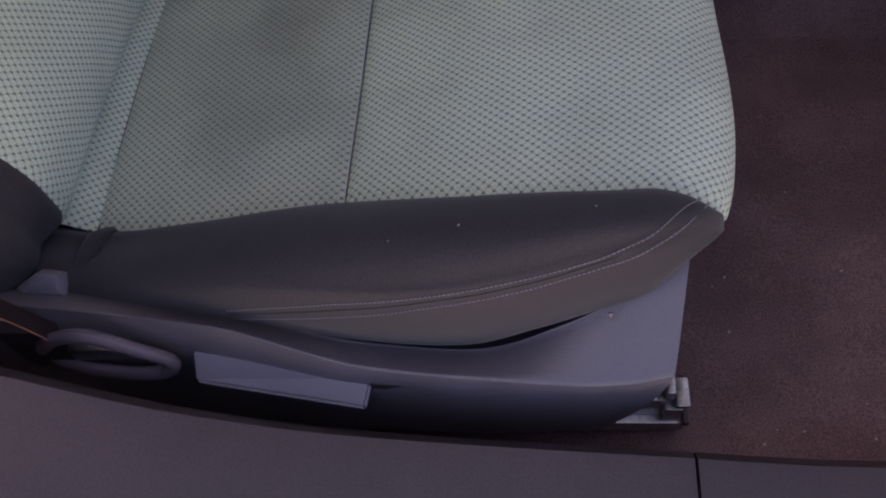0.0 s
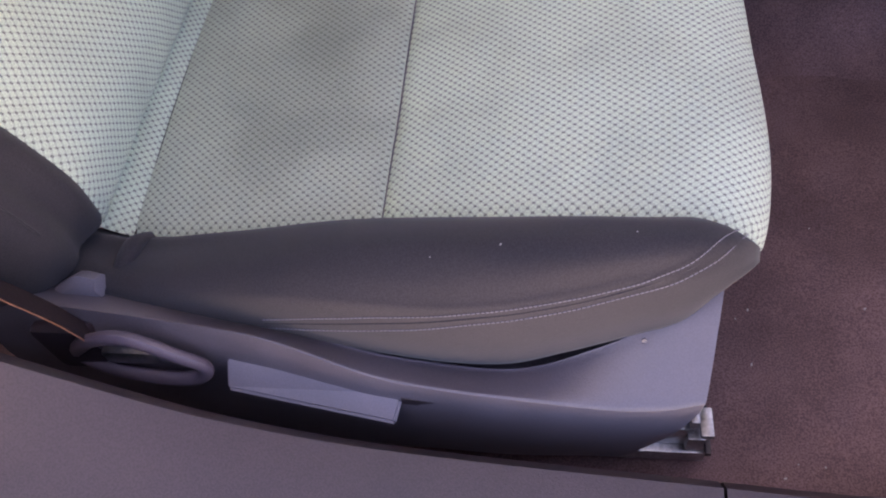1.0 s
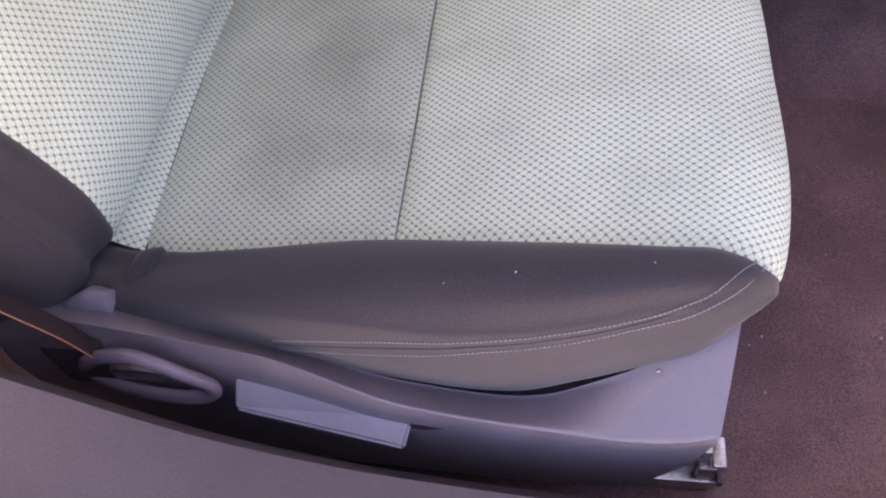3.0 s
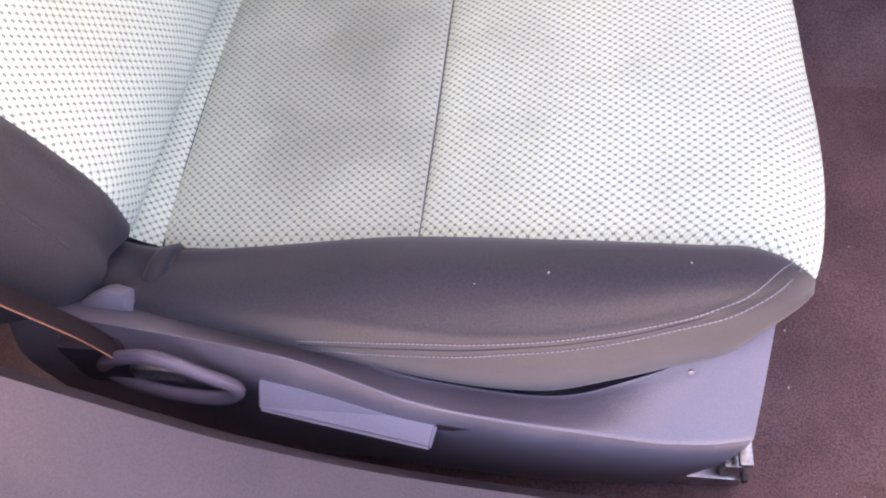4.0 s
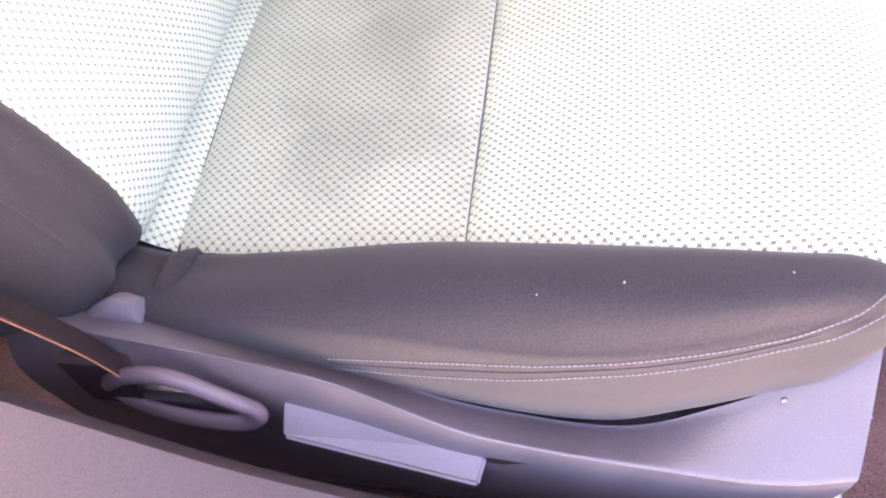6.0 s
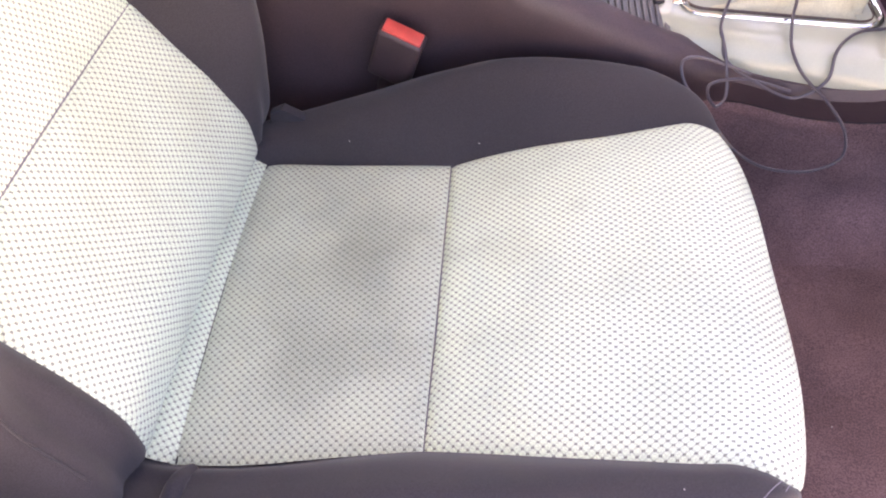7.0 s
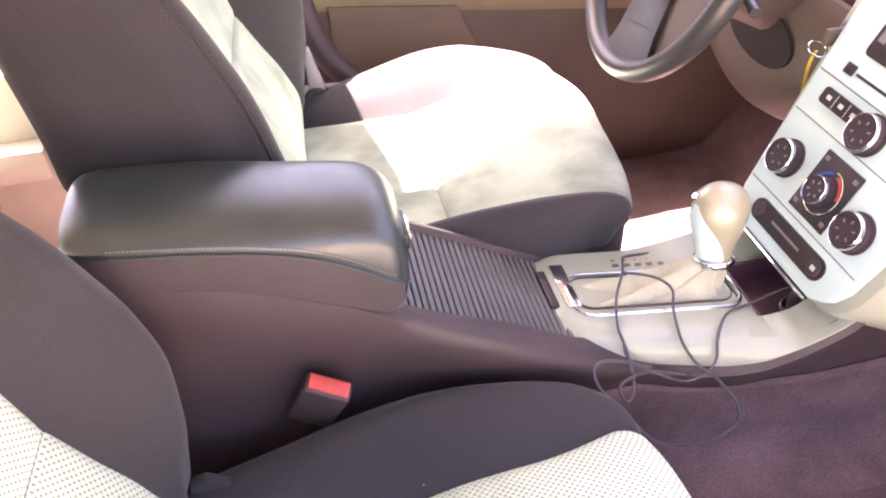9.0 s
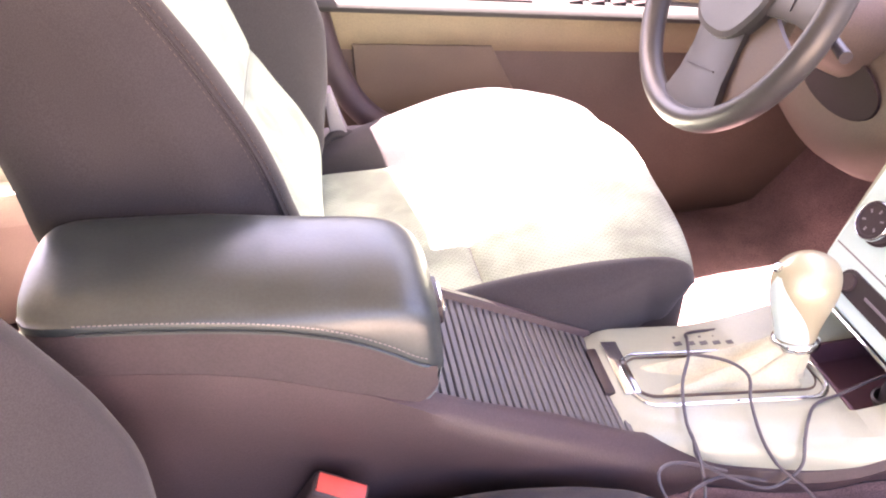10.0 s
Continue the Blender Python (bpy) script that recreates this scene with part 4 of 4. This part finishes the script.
def deck_ring(x, near, far):
    z = deck_z(x)
    low = spline(CTOP, x)[0] - 0.004
    zn = max(z + 0.075 * (max(0, x - 0.71) / 0.21) ** 2, low + 0.006 if x > 0.76 else z) if near else z
    yn = spline([(0.498, 0.338), (0.515, 0.325), (0.54, 0.313), (0.58, 0.302), (0.65, 0.293), (0.75, 0.276), (0.85, 0.262), (0.95, 0.256)], x)[0]
    k = 0.296 - yn
    e = min(1.0, (x - 0.498) / 0.012)
    z -= 0.006 * (1 - e)
    zn = max(zn - 0.006 * (1 - e), z)
    out = []
    if near:
        out += [(0.300 - k, low - 0.01), (0.296 - k, low), (0.2965 - k, max(zn - 0.030, low + 0.002)), (yn + 0.006, max(zn - 0.012, low + 0.004)), (yn + 0.016, zn - 0.002), (max(0.326, yn + 0.026), zn)] + ([(max(0.332, yn + 0.032), z)] if far else [])
    else:
        out += [(0.44, z - 0.03), (0.44, z)]
    if far:
        f = spline([(0.50, 0.0), (0.54, 0.013), (0.66, 0.016), (0.75, 0.018), (0.93, 0.024)], x)[0]
        r = 0.026 * min(1.6, max(0, (x - 0.63) / 0.11)) ** 1.4
        out += [(0.455, z + 0.1 * r), (0.470 + f, z - 0.003 + r), (0.478 + f, z - 0.012 + r), (0.479 + f, z - 0.035)]
    else:
        out += [(0.326, z - 0.03)]
    return [Vector((x, y, zz)) for y, zz in out]


xs = [0.498 + 0.268 * i / 30 for i in range(31)]
spart("surround_panel", loft([deck_ring(x, True, True) for x in xs]), CREAM)
xs = [0.766 + 0.16 * i / 14 for i in range(15)]
spart("front_rail", loft([deck_ring(x, True, False) for x in xs]), CREAM)
spart("front_rail", loft([deck_ring(x, False, True) for x in xs]), CREAM)
# storage bin with its socket
spart("storage_bin", loft([[(0.768, 0.329, z), (0.90, 0.329, z), (0.90, 0.437, z), (0.768, 0.437, z)] for z in (0.27, 0.318)]), BIN, "dark purple brown open storage bin")
spart("bin_wall", block(0.764, 0.768, 0.326, 0.44, 0.27, 0.353, 0.001), BIN)
spart("bin_wall", block(0.766, 0.90, 0.326, 0.330, 0.27, 0.349, 0.001), BIN)
spart("bin_wall", block(0.766, 0.90, 0.436, 0.440, 0.27, 0.349, 0.001), BIN)
socket = spart("power_socket", lathe([(0.013, 0), (0.013, 0.02), (0.010, 0.021), (0.009, 0.008), (0.001, 0.008)], 24, Matrix.Translation((0.835, 0.358, 0.316)) @ Matrix.Rotation(radians(-25), 4, "Y")), BLACK)
# chrome outline of the gate
gate = []
for a, b in rounded(0.232, 0.081, 0.026, 6):
    x = 0.641 + a
    gate.append(Vector((x, 0.3915 + b, deck_z(x) + 0.001)))
wide_at = [0.0029 + 0.0045 * min(1, max(0, (p.x - 0.725) / 0.02)) for p in gate]
spart("chrome_trim", tube(gate, lambda t: wide_at[round(t * (len(gate) - 1))], 10, True, 0.6), CHROME, "polished chrome trim ring")
# Flat dark ring stands in for the shadow between boot and chrome.
gap = [Vector((0.641 + a, 0.3955 + b, deck_z(0.641 + a) + 0.0005)) for a, b in rounded(0.222, 0.062, 0.023, 6)]
spart("gate_gap", tube(gap, 0.0030, 8, True, 0.35), TAN_DARK, "dark ring for the shadow round the boot")
spart("chrome_plate", block(-0.010, 0.010, -0.042, 0.042, -0.002, 0.0035, 0.002, 2, Matrix.Translation((0.526, 0.412, deck_z(0.526))) @ Matrix.Rotation(radians(9), 4, "Y")), CHROME)
spart("rear_latch", block(0.496, 0.509, 0.374, 0.446, 0.368, 0.3925, 0.004), BLACK, "dark release catch")
for i in range(5):
    x = 0.612 + 0.0165 * i
    z = deck_z(x) + 0.0005
    spart("gear_mark", block(x - 0.0046, x + 0.0046, 0.4455, 0.4520, z, z + 0.0008, 0.0003, 1), RIB)
    spart("gear_mark", block(x - 0.0016, x + 0.0016, 0.4595, 0.4617, z - 0.002, z + 0.0004, 0), RIB)

# shift lever
lever = thing("shift_lever", "champagne shift lever knob with chrome collar and boot", "shift lever", (0.72, 0.402, 0.36))
LO = Vector((0.72, 0.402, 0.36))
rings = []
n = 36
for k in range(15):
    t = k / 14
    base = deck_z(0.641) + 0.001
    cx, cy, z = 0.641 + 0.087 * t ** 1.05, 0.3935 + 0.0075 * t, base - 0.002 + (0.406 - base) * t ** 1.75
    ax, ay = 0.086 * (1 - t) ** 1.15 + 0.017, 0.014 * (1 - t) ** 0.9 + 0.014
    tl = -0.155 * (1 - t)
    ring = []
    for j in range(n):
        a = 2 * math.pi * j / n
        q = 1 + 0.13 * math.sin(5 * a + 2.2 * t) * math.sin(math.pi * t) ** 0.7 + 0.06 * math.sin(3 * a + 5 * t) * math.sin(math.pi * t)
        p = 0.45 + 0.5 * t
        sx, sy = abs(math.cos(a)) ** p * math.copysign(1, math.cos(a)), abs(math.sin(a)) ** p * math.copysign(1, math.sin(a))
        ring.append(Vector((cx + ax * sx * q, cy + ay * sy * q, z + tl * ax * sx + 0.0065 * math.sin(5 * a + 4 * t) * math.sin(math.pi * t))) - LO)
    rings.append(ring)
part("boot", loft(rings), BOOT, lever, "creased cream leather boot")
AX = Matrix.Translation(Vector((0.728, 0.401, 0.398)) - LO) @ Matrix.Rotation(radians(3), 4, "Y") @ Matrix.Rotation(radians(-10), 4, "X")
part("collar", lathe([(0.019, -0.004), (0.0235, -0.003), (0.0245, 0.001), (0.0235, 0.005), (0.02, 0.007)], 36, AX @ Matrix.Diagonal((1.15, 1, 1, 1))), CHROME, lever, "polished chrome collar")
knob_prof = [(0.017, 0.004), (0.0205, 0.007), (0.0225, 0.019), (0.0265, 0.036), (0.0315, 0.053), (0.0340, 0.069), (0.0335, 0.083), (0.0290, 0.096), (0.020, 0.105), (0.010, 0.1095), (0.001, 0.111)]
fine = [(p.x, p.y) for p in smooth_line([(r, h, 0) for r, h in knob_prof], 4)]
part("knob", lathe(fine, 40, AX @ Matrix.Diagonal((1.12, 0.9, 1, 1))), CHAMP, lever, "champagne painted knob")
inlay = []
for i in range(13):
    h = 0.008 + 0.080 * i / 12
    r = spline([(hh, rr) for rr, hh in knob_prof], h)[0] + 0.0014
    half = 1.25 - 1.15 * (i / 12) ** 1.3
    inlay.append([AX @ Matrix.Diagonal((1.12, 0.9, 1, 1)) @ Vector((r * math.cos(a), r * math.sin(a), h)) for a in [math.pi * 1.14 + half * (2 * j / 8 - 1) - 0.25 * i / 12 for j in range(9)]])
part("knob_inlay", loft(inlay, False), SILVER, lever, "silver side inlay")
part("knob_button", lathe([(0.006, 0), (0.006, 0.010), (0.004, 0.012), (0.001, 0.012)], 16, AX @ Matrix.Translation((-0.027, 0.004, 0.089)) @ Matrix.Rotation(radians(-50), 4, "Y")), CHROME, lever, "small chrome button")

# ---- centre stack ----
stack = thing("center_stack", "silver and cream centre stack with dark dials", "dashboard", (0.90, 0.38, 0.40))
KO = Vector((0.90, 0.38, 0.40))
U = Vector((0.535, 0, 1)).normalized()
NN = Vector((-1, 0, 0.535)).normalized()
# plane frame: x to the picture's right (-y), y up the slope, z out of the panel
SM = Matrix(((0, U.x, NN.x, 0.793), (-1, U.y, NN.y, 0.38), (0, U.z, NN.z, 0.396), (0, 0, 0, 1)))
SM = Matrix.Translation(-KO) @ SM


def stk(name, bm, mat, label="", parent=None, smooth=True):
    bmesh.ops.transform(bm, verts=bm.verts, matrix=SM)
    return part(name, bm, mat, parent or stack, label, smooth)


ID = Matrix.Identity(4)
edge = [(0.010, 0.082), (0.017, 0.097), (0.028, 0.110), (0.05, 0.121), (0.10, 0.127), (0.20, 0.136), (0.30, 0.146), (0.36, 0.150)]
outline = [(-w, s) for s, w in edge[::-1]] + [(w, s) for s, w in edge]
stk("fascia", prism(outline, Matrix.Translation((0, 0, -0.012)), 0.012, 0.004), SILVER, "silver painted fascia", smooth=False)
wide = [(-w - 0.014 - 0.04 * s, s - 0.006) for s, w in edge[::-1]] + [(w + 0.014 + 0.04 * s, s - 0.006) for s, w in edge]
stk("stack_body", prism(wide, Matrix.Translation((0, 0, -0.30)), 0.286, 0.012), CREAM, "cream plastic stack sides", smooth=True)
for s in (0.068, 0.172, 0.228):
    w = spline(edge, s)[0] - 0.006
    stk("panel_joint", block(-w, w, s - 0.0008, s + 0.0008, -0.001, 0.0006, 0), PADDLE)


def dial(x, s, r, h, label):
    d = stk("dial", lathe([(r + 0.003, 0), (r + 0.003, 0.003), (r, 0.004), (r * 0.97, h - 0.003), (r * 0.9, h), (r * 0.80, h), (r * 0.76, h - 0.0015), (0.001, h - 0.0015)], 40, Matrix.Translation((x, s, 0))), DIAL, label)
    stk("dial_ring", lathe([(r * 0.97, h - 0.005), (r * 1.02, h - 0.0045), (r * 1.0, h - 0.001), (r * 0.95, h + 0.0004), (r * 0.91, h - 0.001)], 40, Matrix.Translation((x, s, 0)), False), CHROME, "", d)
    for k in range(6):
        a = 2 * math.pi * k / 6 + 0.4
        stk("dial_mark", block(-0.0022, 0.0022, -0.0011, 0.0011, h - 0.0016, h - 0.0008, 0, m=Matrix.Translation((x + r * 0.52 * math.cos(a), s + r * 0.52 * math.sin(a), 0)) @ Matrix.Rotation(a, 4, "Z")), PADDLE, "", d)
    return d


dial(-0.081, 0.116, 0.0235, 0.020, "dark climate dial with a chrome ring")
dial(0.077, 0.107, 0.0235, 0.020, "dark climate dial with a chrome ring")
dial(0.001, 0.200, 0.0240, 0.018, "dark round audio dial with chrome ring")
sq = stk("dial_plate", block(-0.034, 0.040, 0.076, 0.160, 0, 0.0025, 0.0012), BLACK, "black square dial plate")
dial(0.002, 0.116, 0.0185, 0.020, "dark temperature dial with red and blue marks")
for a0, a1, mt in ((100, 175, BLUE), (5, 80, RED)):
    ringp = [(0.002 + 0.0245 * math.cos(radians(a0 + (a1 - a0) * k / 12)), 0.116 + 0.0245 * math.sin(radians(a0 + (a1 - a0) * k / 12)), 0.0032) for k in range(13)]
    stk("temperature_arc", tube(ringp, 0.0016, 6), mt, "", sq)
stk("arc_ring", tube([(0.002 + 0.0285 * math.cos(radians(a)), 0.116 + 0.0285 * math.sin(radians(a)), 0.003) for a in range(-150, 91, 8)], 0.0014, 6), CHROME, "", sq)
for x, s in ((-0.026, 0.150), (0.032, 0.150), (-0.026, 0.086), (0.032, 0.086)):
    stk("plate_icon", block(x - 0.004, x + 0.004, s - 0.003, s + 0.003, 0.0024, 0.0032, 0.0004, 1), PADDLE, "", sq)
pill = stk("switch_strip", prism([(a, b + 0.043) for a, b in rounded(0.162, 0.030, 0.0149, 8)], ID, 0.0025, 0.001), BLACK, "black rounded switch strip", smooth=False)
for x in (-0.064, 0.066):
    b = stk("round_button", lathe([(0.0105, 0), (0.0105, 0.0035), (0.0095, 0.0045), (0.001, 0.0042)], 28, Matrix.Translation((x, 0.043, 0.0015))), COCOA, "", pill)
    stk("button_icon", block(x - 0.004, x + 0.004, 0.040, 0.046, 0.0056, 0.0062, 0), WHITE if x > 0 else COCOA, "", b)
stk("strip_slot", block(-0.034, 0.030, 0.041, 0.0445, 0.002, 0.0032, 0.0005, 1), PADDLE, "", pill)
stk("chrome_lip", tube([(x, 0.004, -0.006) for x in (-0.075, -0.03, 0.03, 0.075)], 0.0022, 8), CHROME)
row = stk("button_row", prism([(a - 0.060, b + 0.206) for a, b in rounded(0.082, 0.022, 0.006, 5)], ID, 0.004, 0.001), BLACK, "dark row of audio buttons", smooth=False)
for i in range(3):
    x = -0.085 + 0.025 * i
    stk("key_icon", block(x - 0.004, x + 0.004, 0.203, 0.209, 0.004, 0.0046, 0), WHITE, "", row)
    stk("key_gap", block(x + 0.012, x + 0.0128, 0.197, 0.215, 0.004, 0.0044, 0), WHITE, "", row)
radio = stk("display", prism([(a, b + 0.30) for a, b in rounded(0.17, 0.060, 0.008, 5)], ID, 0.004, 0.001), BLACK, "dark radio display with pale figures", smooth=False)
for i in range(9):
    x = -0.072 + 0.018 * i
    stk("figure_bar", block(x - 0.006, x + 0.006, 0.290 + 0.004 * (i % 2), 0.306, 0.004, 0.0046, 0), PADDLE, "", radio)
stk("disc_slot", block(-0.075, 0.075, 0.244, 0.2475, -0.001, 0.0010, 0), BLACK)
stk("small_button", block(-0.096, -0.080, 0.240, 0.254, 0, 0.004, 0.001), BLACK)

# ---- dashboard, steering wheel and key ----
dash = thing("dashboard", "dark brown dashboard with a tan knee panel", "dashboard", (1.15, 0.38, 0.6))
DO = Vector((1.15, 0.38, 0.6))


def dpart(name, bm, mat, label="", smooth=True):
    bmesh.ops.translate(bm, verts=bm.verts, vec=-DO)
    return part(name, bm, mat, dash, label, smooth)


def dash_rings(y0, y1):
    return [[(x, y, z) for x, z in ((1.02, 0.42), (0.985, 0.50), (0.975, 0.60), (0.99, 0.70), (1.05, 0.745), (1.20, 0.76), (1.40, 0.74), (1.41, 0.42))] for y in [y0 + (y1 - y0) * i / 8 for i in range(9)]]


dpart("passenger_dash", loft(dash_rings(-0.44, 0.20)), COCOA)
dpart("driver_dash", loft(dash_rings(0.56, 1.165)), COCOA)
dpart("dash_middle", block(1.0, 1.40, 0.19, 0.57, 0.50, 0.76, 0.03), COCOA)
knee = []
for i in range(21):
    y = 0.555 + 0.57 * i / 20
    c = abs(y - 0.76) / 0.22
    zl = 0.40 + 0.10 * min(1.2, c) ** 2
    knee.append([(0.985, y, zl), (0.955, y, zl + 0.02), (0.94, y, zl + 0.07), (0.945, y, 0.60), (0.97, y, 0.64), (1.0, y, 0.64), (1.0, y, zl)])
dpart("knee_panel", loft(knee), TAN_DARK, "tan knee panel under the column")

# Thin dark disc on the knee panel paints the shade behind the column.
opening = [(0.092 * math.cos(2 * math.pi * k / 32), 0.046 * math.sin(2 * math.pi * k / 32)) for k in range(32)]
dpart("column_opening", prism(opening, Matrix.Translation((0.9425, 0.728, 0.552)) @ Matrix(((0, 0, -1, 0), (1, 0, 0, 0), (0, 1, 0, 0), (0, 0, 0, 1))), 0.005, 0.002), WEB, "flat dark disc for the shaded recess round the steering column")

wheel = thing("steering_wheel", "dark grey leather steering wheel with three spokes", "steering wheel", (0.785, 0.748, 0.700))
tilt = radians(25)
WM = Matrix(((0, math.sin(tilt), -math.cos(tilt), 0), (-1, 0, 0, 0), (0, math.cos(tilt), math.sin(tilt), 0), (0, 0, 0, 1)))
rim = [WM @ Vector((0.187 * math.cos(2 * math.pi * k / 64), 0.187 * math.sin(2 * math.pi * k / 64), 0)) for k in range(64)]
part("rim", tube(rim, 0.0185, 16, True, 0.85), WHEEL, wheel)
hub = [(p.x, p.y) for p in smooth_line([(-0.075, 0.05, 0), (0, 0.066, 0), (0.075, 0.05, 0), (0.082, -0.01, 0), (0.05, -0.065, 0), (0, -0.078, 0), (-0.05, -0.065, 0), (-0.082, -0.01, 0)], 5, True)]
part("hub_pad", prism(hub, WM @ Matrix.Translation((0, 0, -0.035)), 0.042, 0.010), WHEEL, wheel, smooth=False)
part("hub_badge", lathe([(0.026, 0), (0.026, 0.003), (0.022, 0.005), (0.001, 0.0055)], 32, WM @ Matrix.Translation((0, 0.005, 0.007)) @ Matrix.Diagonal((1.2, 0.8, 1, 1))), PADDLE, wheel, "grey oval badge")
for a, w0, w1 in ((-80, 0.052, 0.046), (172, 0.034, 0.026), (8, 0.034, 0.026)):
    R2 = Matrix.Rotation(radians(a), 4, "Z")
    rings = []
    for t, zz, flare in ((0.055, -0.006, 0.0), (0.09, -0.008, 0.0), (0.13, -0.006, 0.10), (0.155, -0.004, 0.30), (0.174, -0.004, 0.6)):
        k = (t - 0.055) / 0.13
        w = (w0 + (w1 - w0) * k) * (1 + flare)
        rings.append([WM @ R2 @ Vector((t, y, z + zz)) for y, z in ((-w, -0.006), (-w, 0.004), (-w * 0.7, 0.008), (w * 0.7, 0.008), (w, 0.004), (w, -0.006))])
    sp = part("spoke", loft(rings), WHEEL, wheel)
    part("spoke_joint", block(0.118, 0.1195, -w0 * 0.62, w0 * 0.62, -0.004, 0.0030, 0, m=WM @ R2), BLACK, sp)
R2 = Matrix.Rotation(radians(-42), 4, "Z")
part("spoke_insert", loft([[WM @ R2 @ Vector((t, y, z - 0.014)) for y, z in ((-w, -0.006), (-w, 0.002), (0, 0.004), (w, 0.002), (w, -0.006))] for t, w in ((0.05, 0.035), (0.10, 0.050), (0.14, 0.066), (0.172, 0.074))]), TAN_DARK, wheel, "brown lower cover of the wheel")
column = thing("steering_column", "tan plastic steering column cover", "steering column", (0.9, 0.748, 0.64))
rings = []
for t in [i / 8 for i in range(9)]:
    x = 0.835 + 0.16 * t
    z = 0.665 - 0.055 * t
    r = 0.045 + 0.022 * t
    rings.append([Vector((x - 0.9, 1.3 * r * math.cos(2 * math.pi * k / 20), z - 0.64 + (0.9 if k < 10 else 1.3) * r * math.sin(2 * math.pi * k / 20))) for k in range(20)])
part("column_cover", loft(rings), TAN_DARK, column)
part("stalk", tube([Vector(p) - Vector((0.9, 0.748, 0.64)) for p in ((0.86, 0.70, 0.66), (0.84, 0.62, 0.66), (0.83, 0.575, 0.655))], lambda t: 0.006 + 0.002 * t, 10), BLACK, column, "black wiper stalk")

key = thing("ignition_key", "metal key with yellow strap in the ignition", "key", (0.952, 0.531, 0.627))
part("key_lock", lathe([(0.020, 0), (0.020, 0.012), (0.015, 0.016), (0.001, 0.016)], 28, Matrix.Rotation(radians(-80), 4, "Y")), STEEL, key)
part("key_head", block(-0.044, -0.012, -0.004, 0.004, -0.010, 0.014, 0.003), TAN_DARK, key, "brown plastic key head")
part("key_ring", tube([(-0.05 + 0.012 * math.cos(a), 0.012 * math.sin(a), -0.012 + 0.006 * math.sin(a)) for a in [2 * math.pi * k / 24 for k in range(24)]], 0.0012, 6, True), CHROME, key)
strap = smooth_line([(-0.052, 0, -0.015), (-0.051, 0.008, -0.035), (-0.047, 0.014, -0.060), (-0.045, 0.016, -0.085)], 6)
part("strap", tube(strap, 0.003, 8, squash=0.3), YELLOW, key, "yellow woven strap")

# ---- charging cable lying over the console ----
def cable_piece(points):
    return tube(smooth_line(points, 7), 0.0019, 7)


cable = thing("charging_cable", "thin black charging cable looped over the console", "cable", (0.62, 0.33, 0.37))
EO = Vector((0.62, 0.33, 0.37))
first = [(0.835, 0.358, 0.350), (0.822, 0.362, 0.362), (0.766, 0.352, 0.356), (0.726, 0.339, 0.361), (0.701, 0.314, 0.3665), (0.687, 0.294, 0.362), (0.680, 0.280, 0.337), (0.648, 0.276, 0.318), (0.605, 0.280, 0.338), (0.570, 0.290, 0.363), (0.565, 0.303, 0.384), (0.565, 0.322, 0.390), (0.581, 0.369, 0.392), (0.600, 0.400, 0.402), (0.617, 0.438, 0.389), (0.631, 0.464, 0.375), (0.671, 0.472, 0.366)]
second = [(0.600, 0.402, 0.404), (0.634, 0.381, 0.406), (0.652, 0.362, 0.398), (0.647, 0.341, 0.383), (0.640, 0.303, 0.373), (0.648, 0.285, 0.354), (0.662, 0.277, 0.337), (0.686, 0.270, 0.313), (0.708, 0.258, 0.281), (0.709, 0.248, 0.250), (0.674, 0.24, 0.238), (0.621, 0.23, 0.254), (0.577, 0.225, 0.290), (0.543, 0.24, 0.335), (0.523, 0.262, 0.353), (0.520, 0.278, 0.373), (0.545, 0.287, 0.370), (0.598, 0.284, 0.348)]
third = [(0.563, 0.309, 0.389), (0.567, 0.296, 0.376), (0.570, 0.283, 0.357), (0.571, 0.270, 0.330), (0.558, 0.256, 0.326), (0.547, 0.256, 0.345), (0.555, 0.266, 0.352), (0.596, 0.282, 0.342), (0.644, 0.280, 0.325)]
for pts in (first, second, third):
    part("cable_run", cable_piece([Vector(p) - EO for p in pts]), RUBBER, cable)
part("plug", lathe([(0.010, 0), (0.0105, 0.02), (0.008, 0.032), (0.003, 0.036)], 20, Matrix.Translation(Vector((0.835, 0.358, 0.320)) - EO)), RUBBER, cable)

# pale lint on seat and carpet
random.seed(4)


def speck(x, y, z, size):
    turn = Matrix.Rotation(random.uniform(0, 3), 4, "Z")
    return block(-0.0011 * size, 0.0011 * size, -0.0007 * size, 0.0007 * size, -0.0006, 0.0008, 0.0003, 1, Matrix.Translation((x, y, z)) @ turn)


spots = [(0.609, -0.106), (0.727, -0.1015), (0.6055, -0.1705), (0.622, -0.288), (0.721, -0.282)]
spots += [(random.uniform(0.57, 0.95), random.uniform(-0.33, 0.2)) for i in range(14)]
solid("carpet_lint", join([speck(x, y, 0.0605, 1.3 if i < 5 else random.uniform(0.6, 1.0)) for i, (x, y) in enumerate(spots)]), FLUFF, "pale lint and crumbs scattered on the carpet", "lint", "stuff", False)
lint = [speck(x, y, z, s) for x, y, z, s in ((0.4632, -0.2348, 0.3795, 0.6), (0.3715, -0.2492, 0.3835, 0.75), (0.3232, -0.2581, 0.380, 0.45))]
for x, y in ((0.142, 0.206), (0.294, 0.193)):
    e = spline(BOLSTER, x)
    t = min(1.0, max(0.0, (abs(y) - e[0]) / (e[2] - e[0])))
    lint.append(speck(x, y, e[1] + (e[3] - e[1]) * t + 0.0045 + 0.006 * t, 0.65))
solid("seat_lint", join(lint), FLUFF, "pale lint specks on the dark seat sides", "lint", "stuff", False)
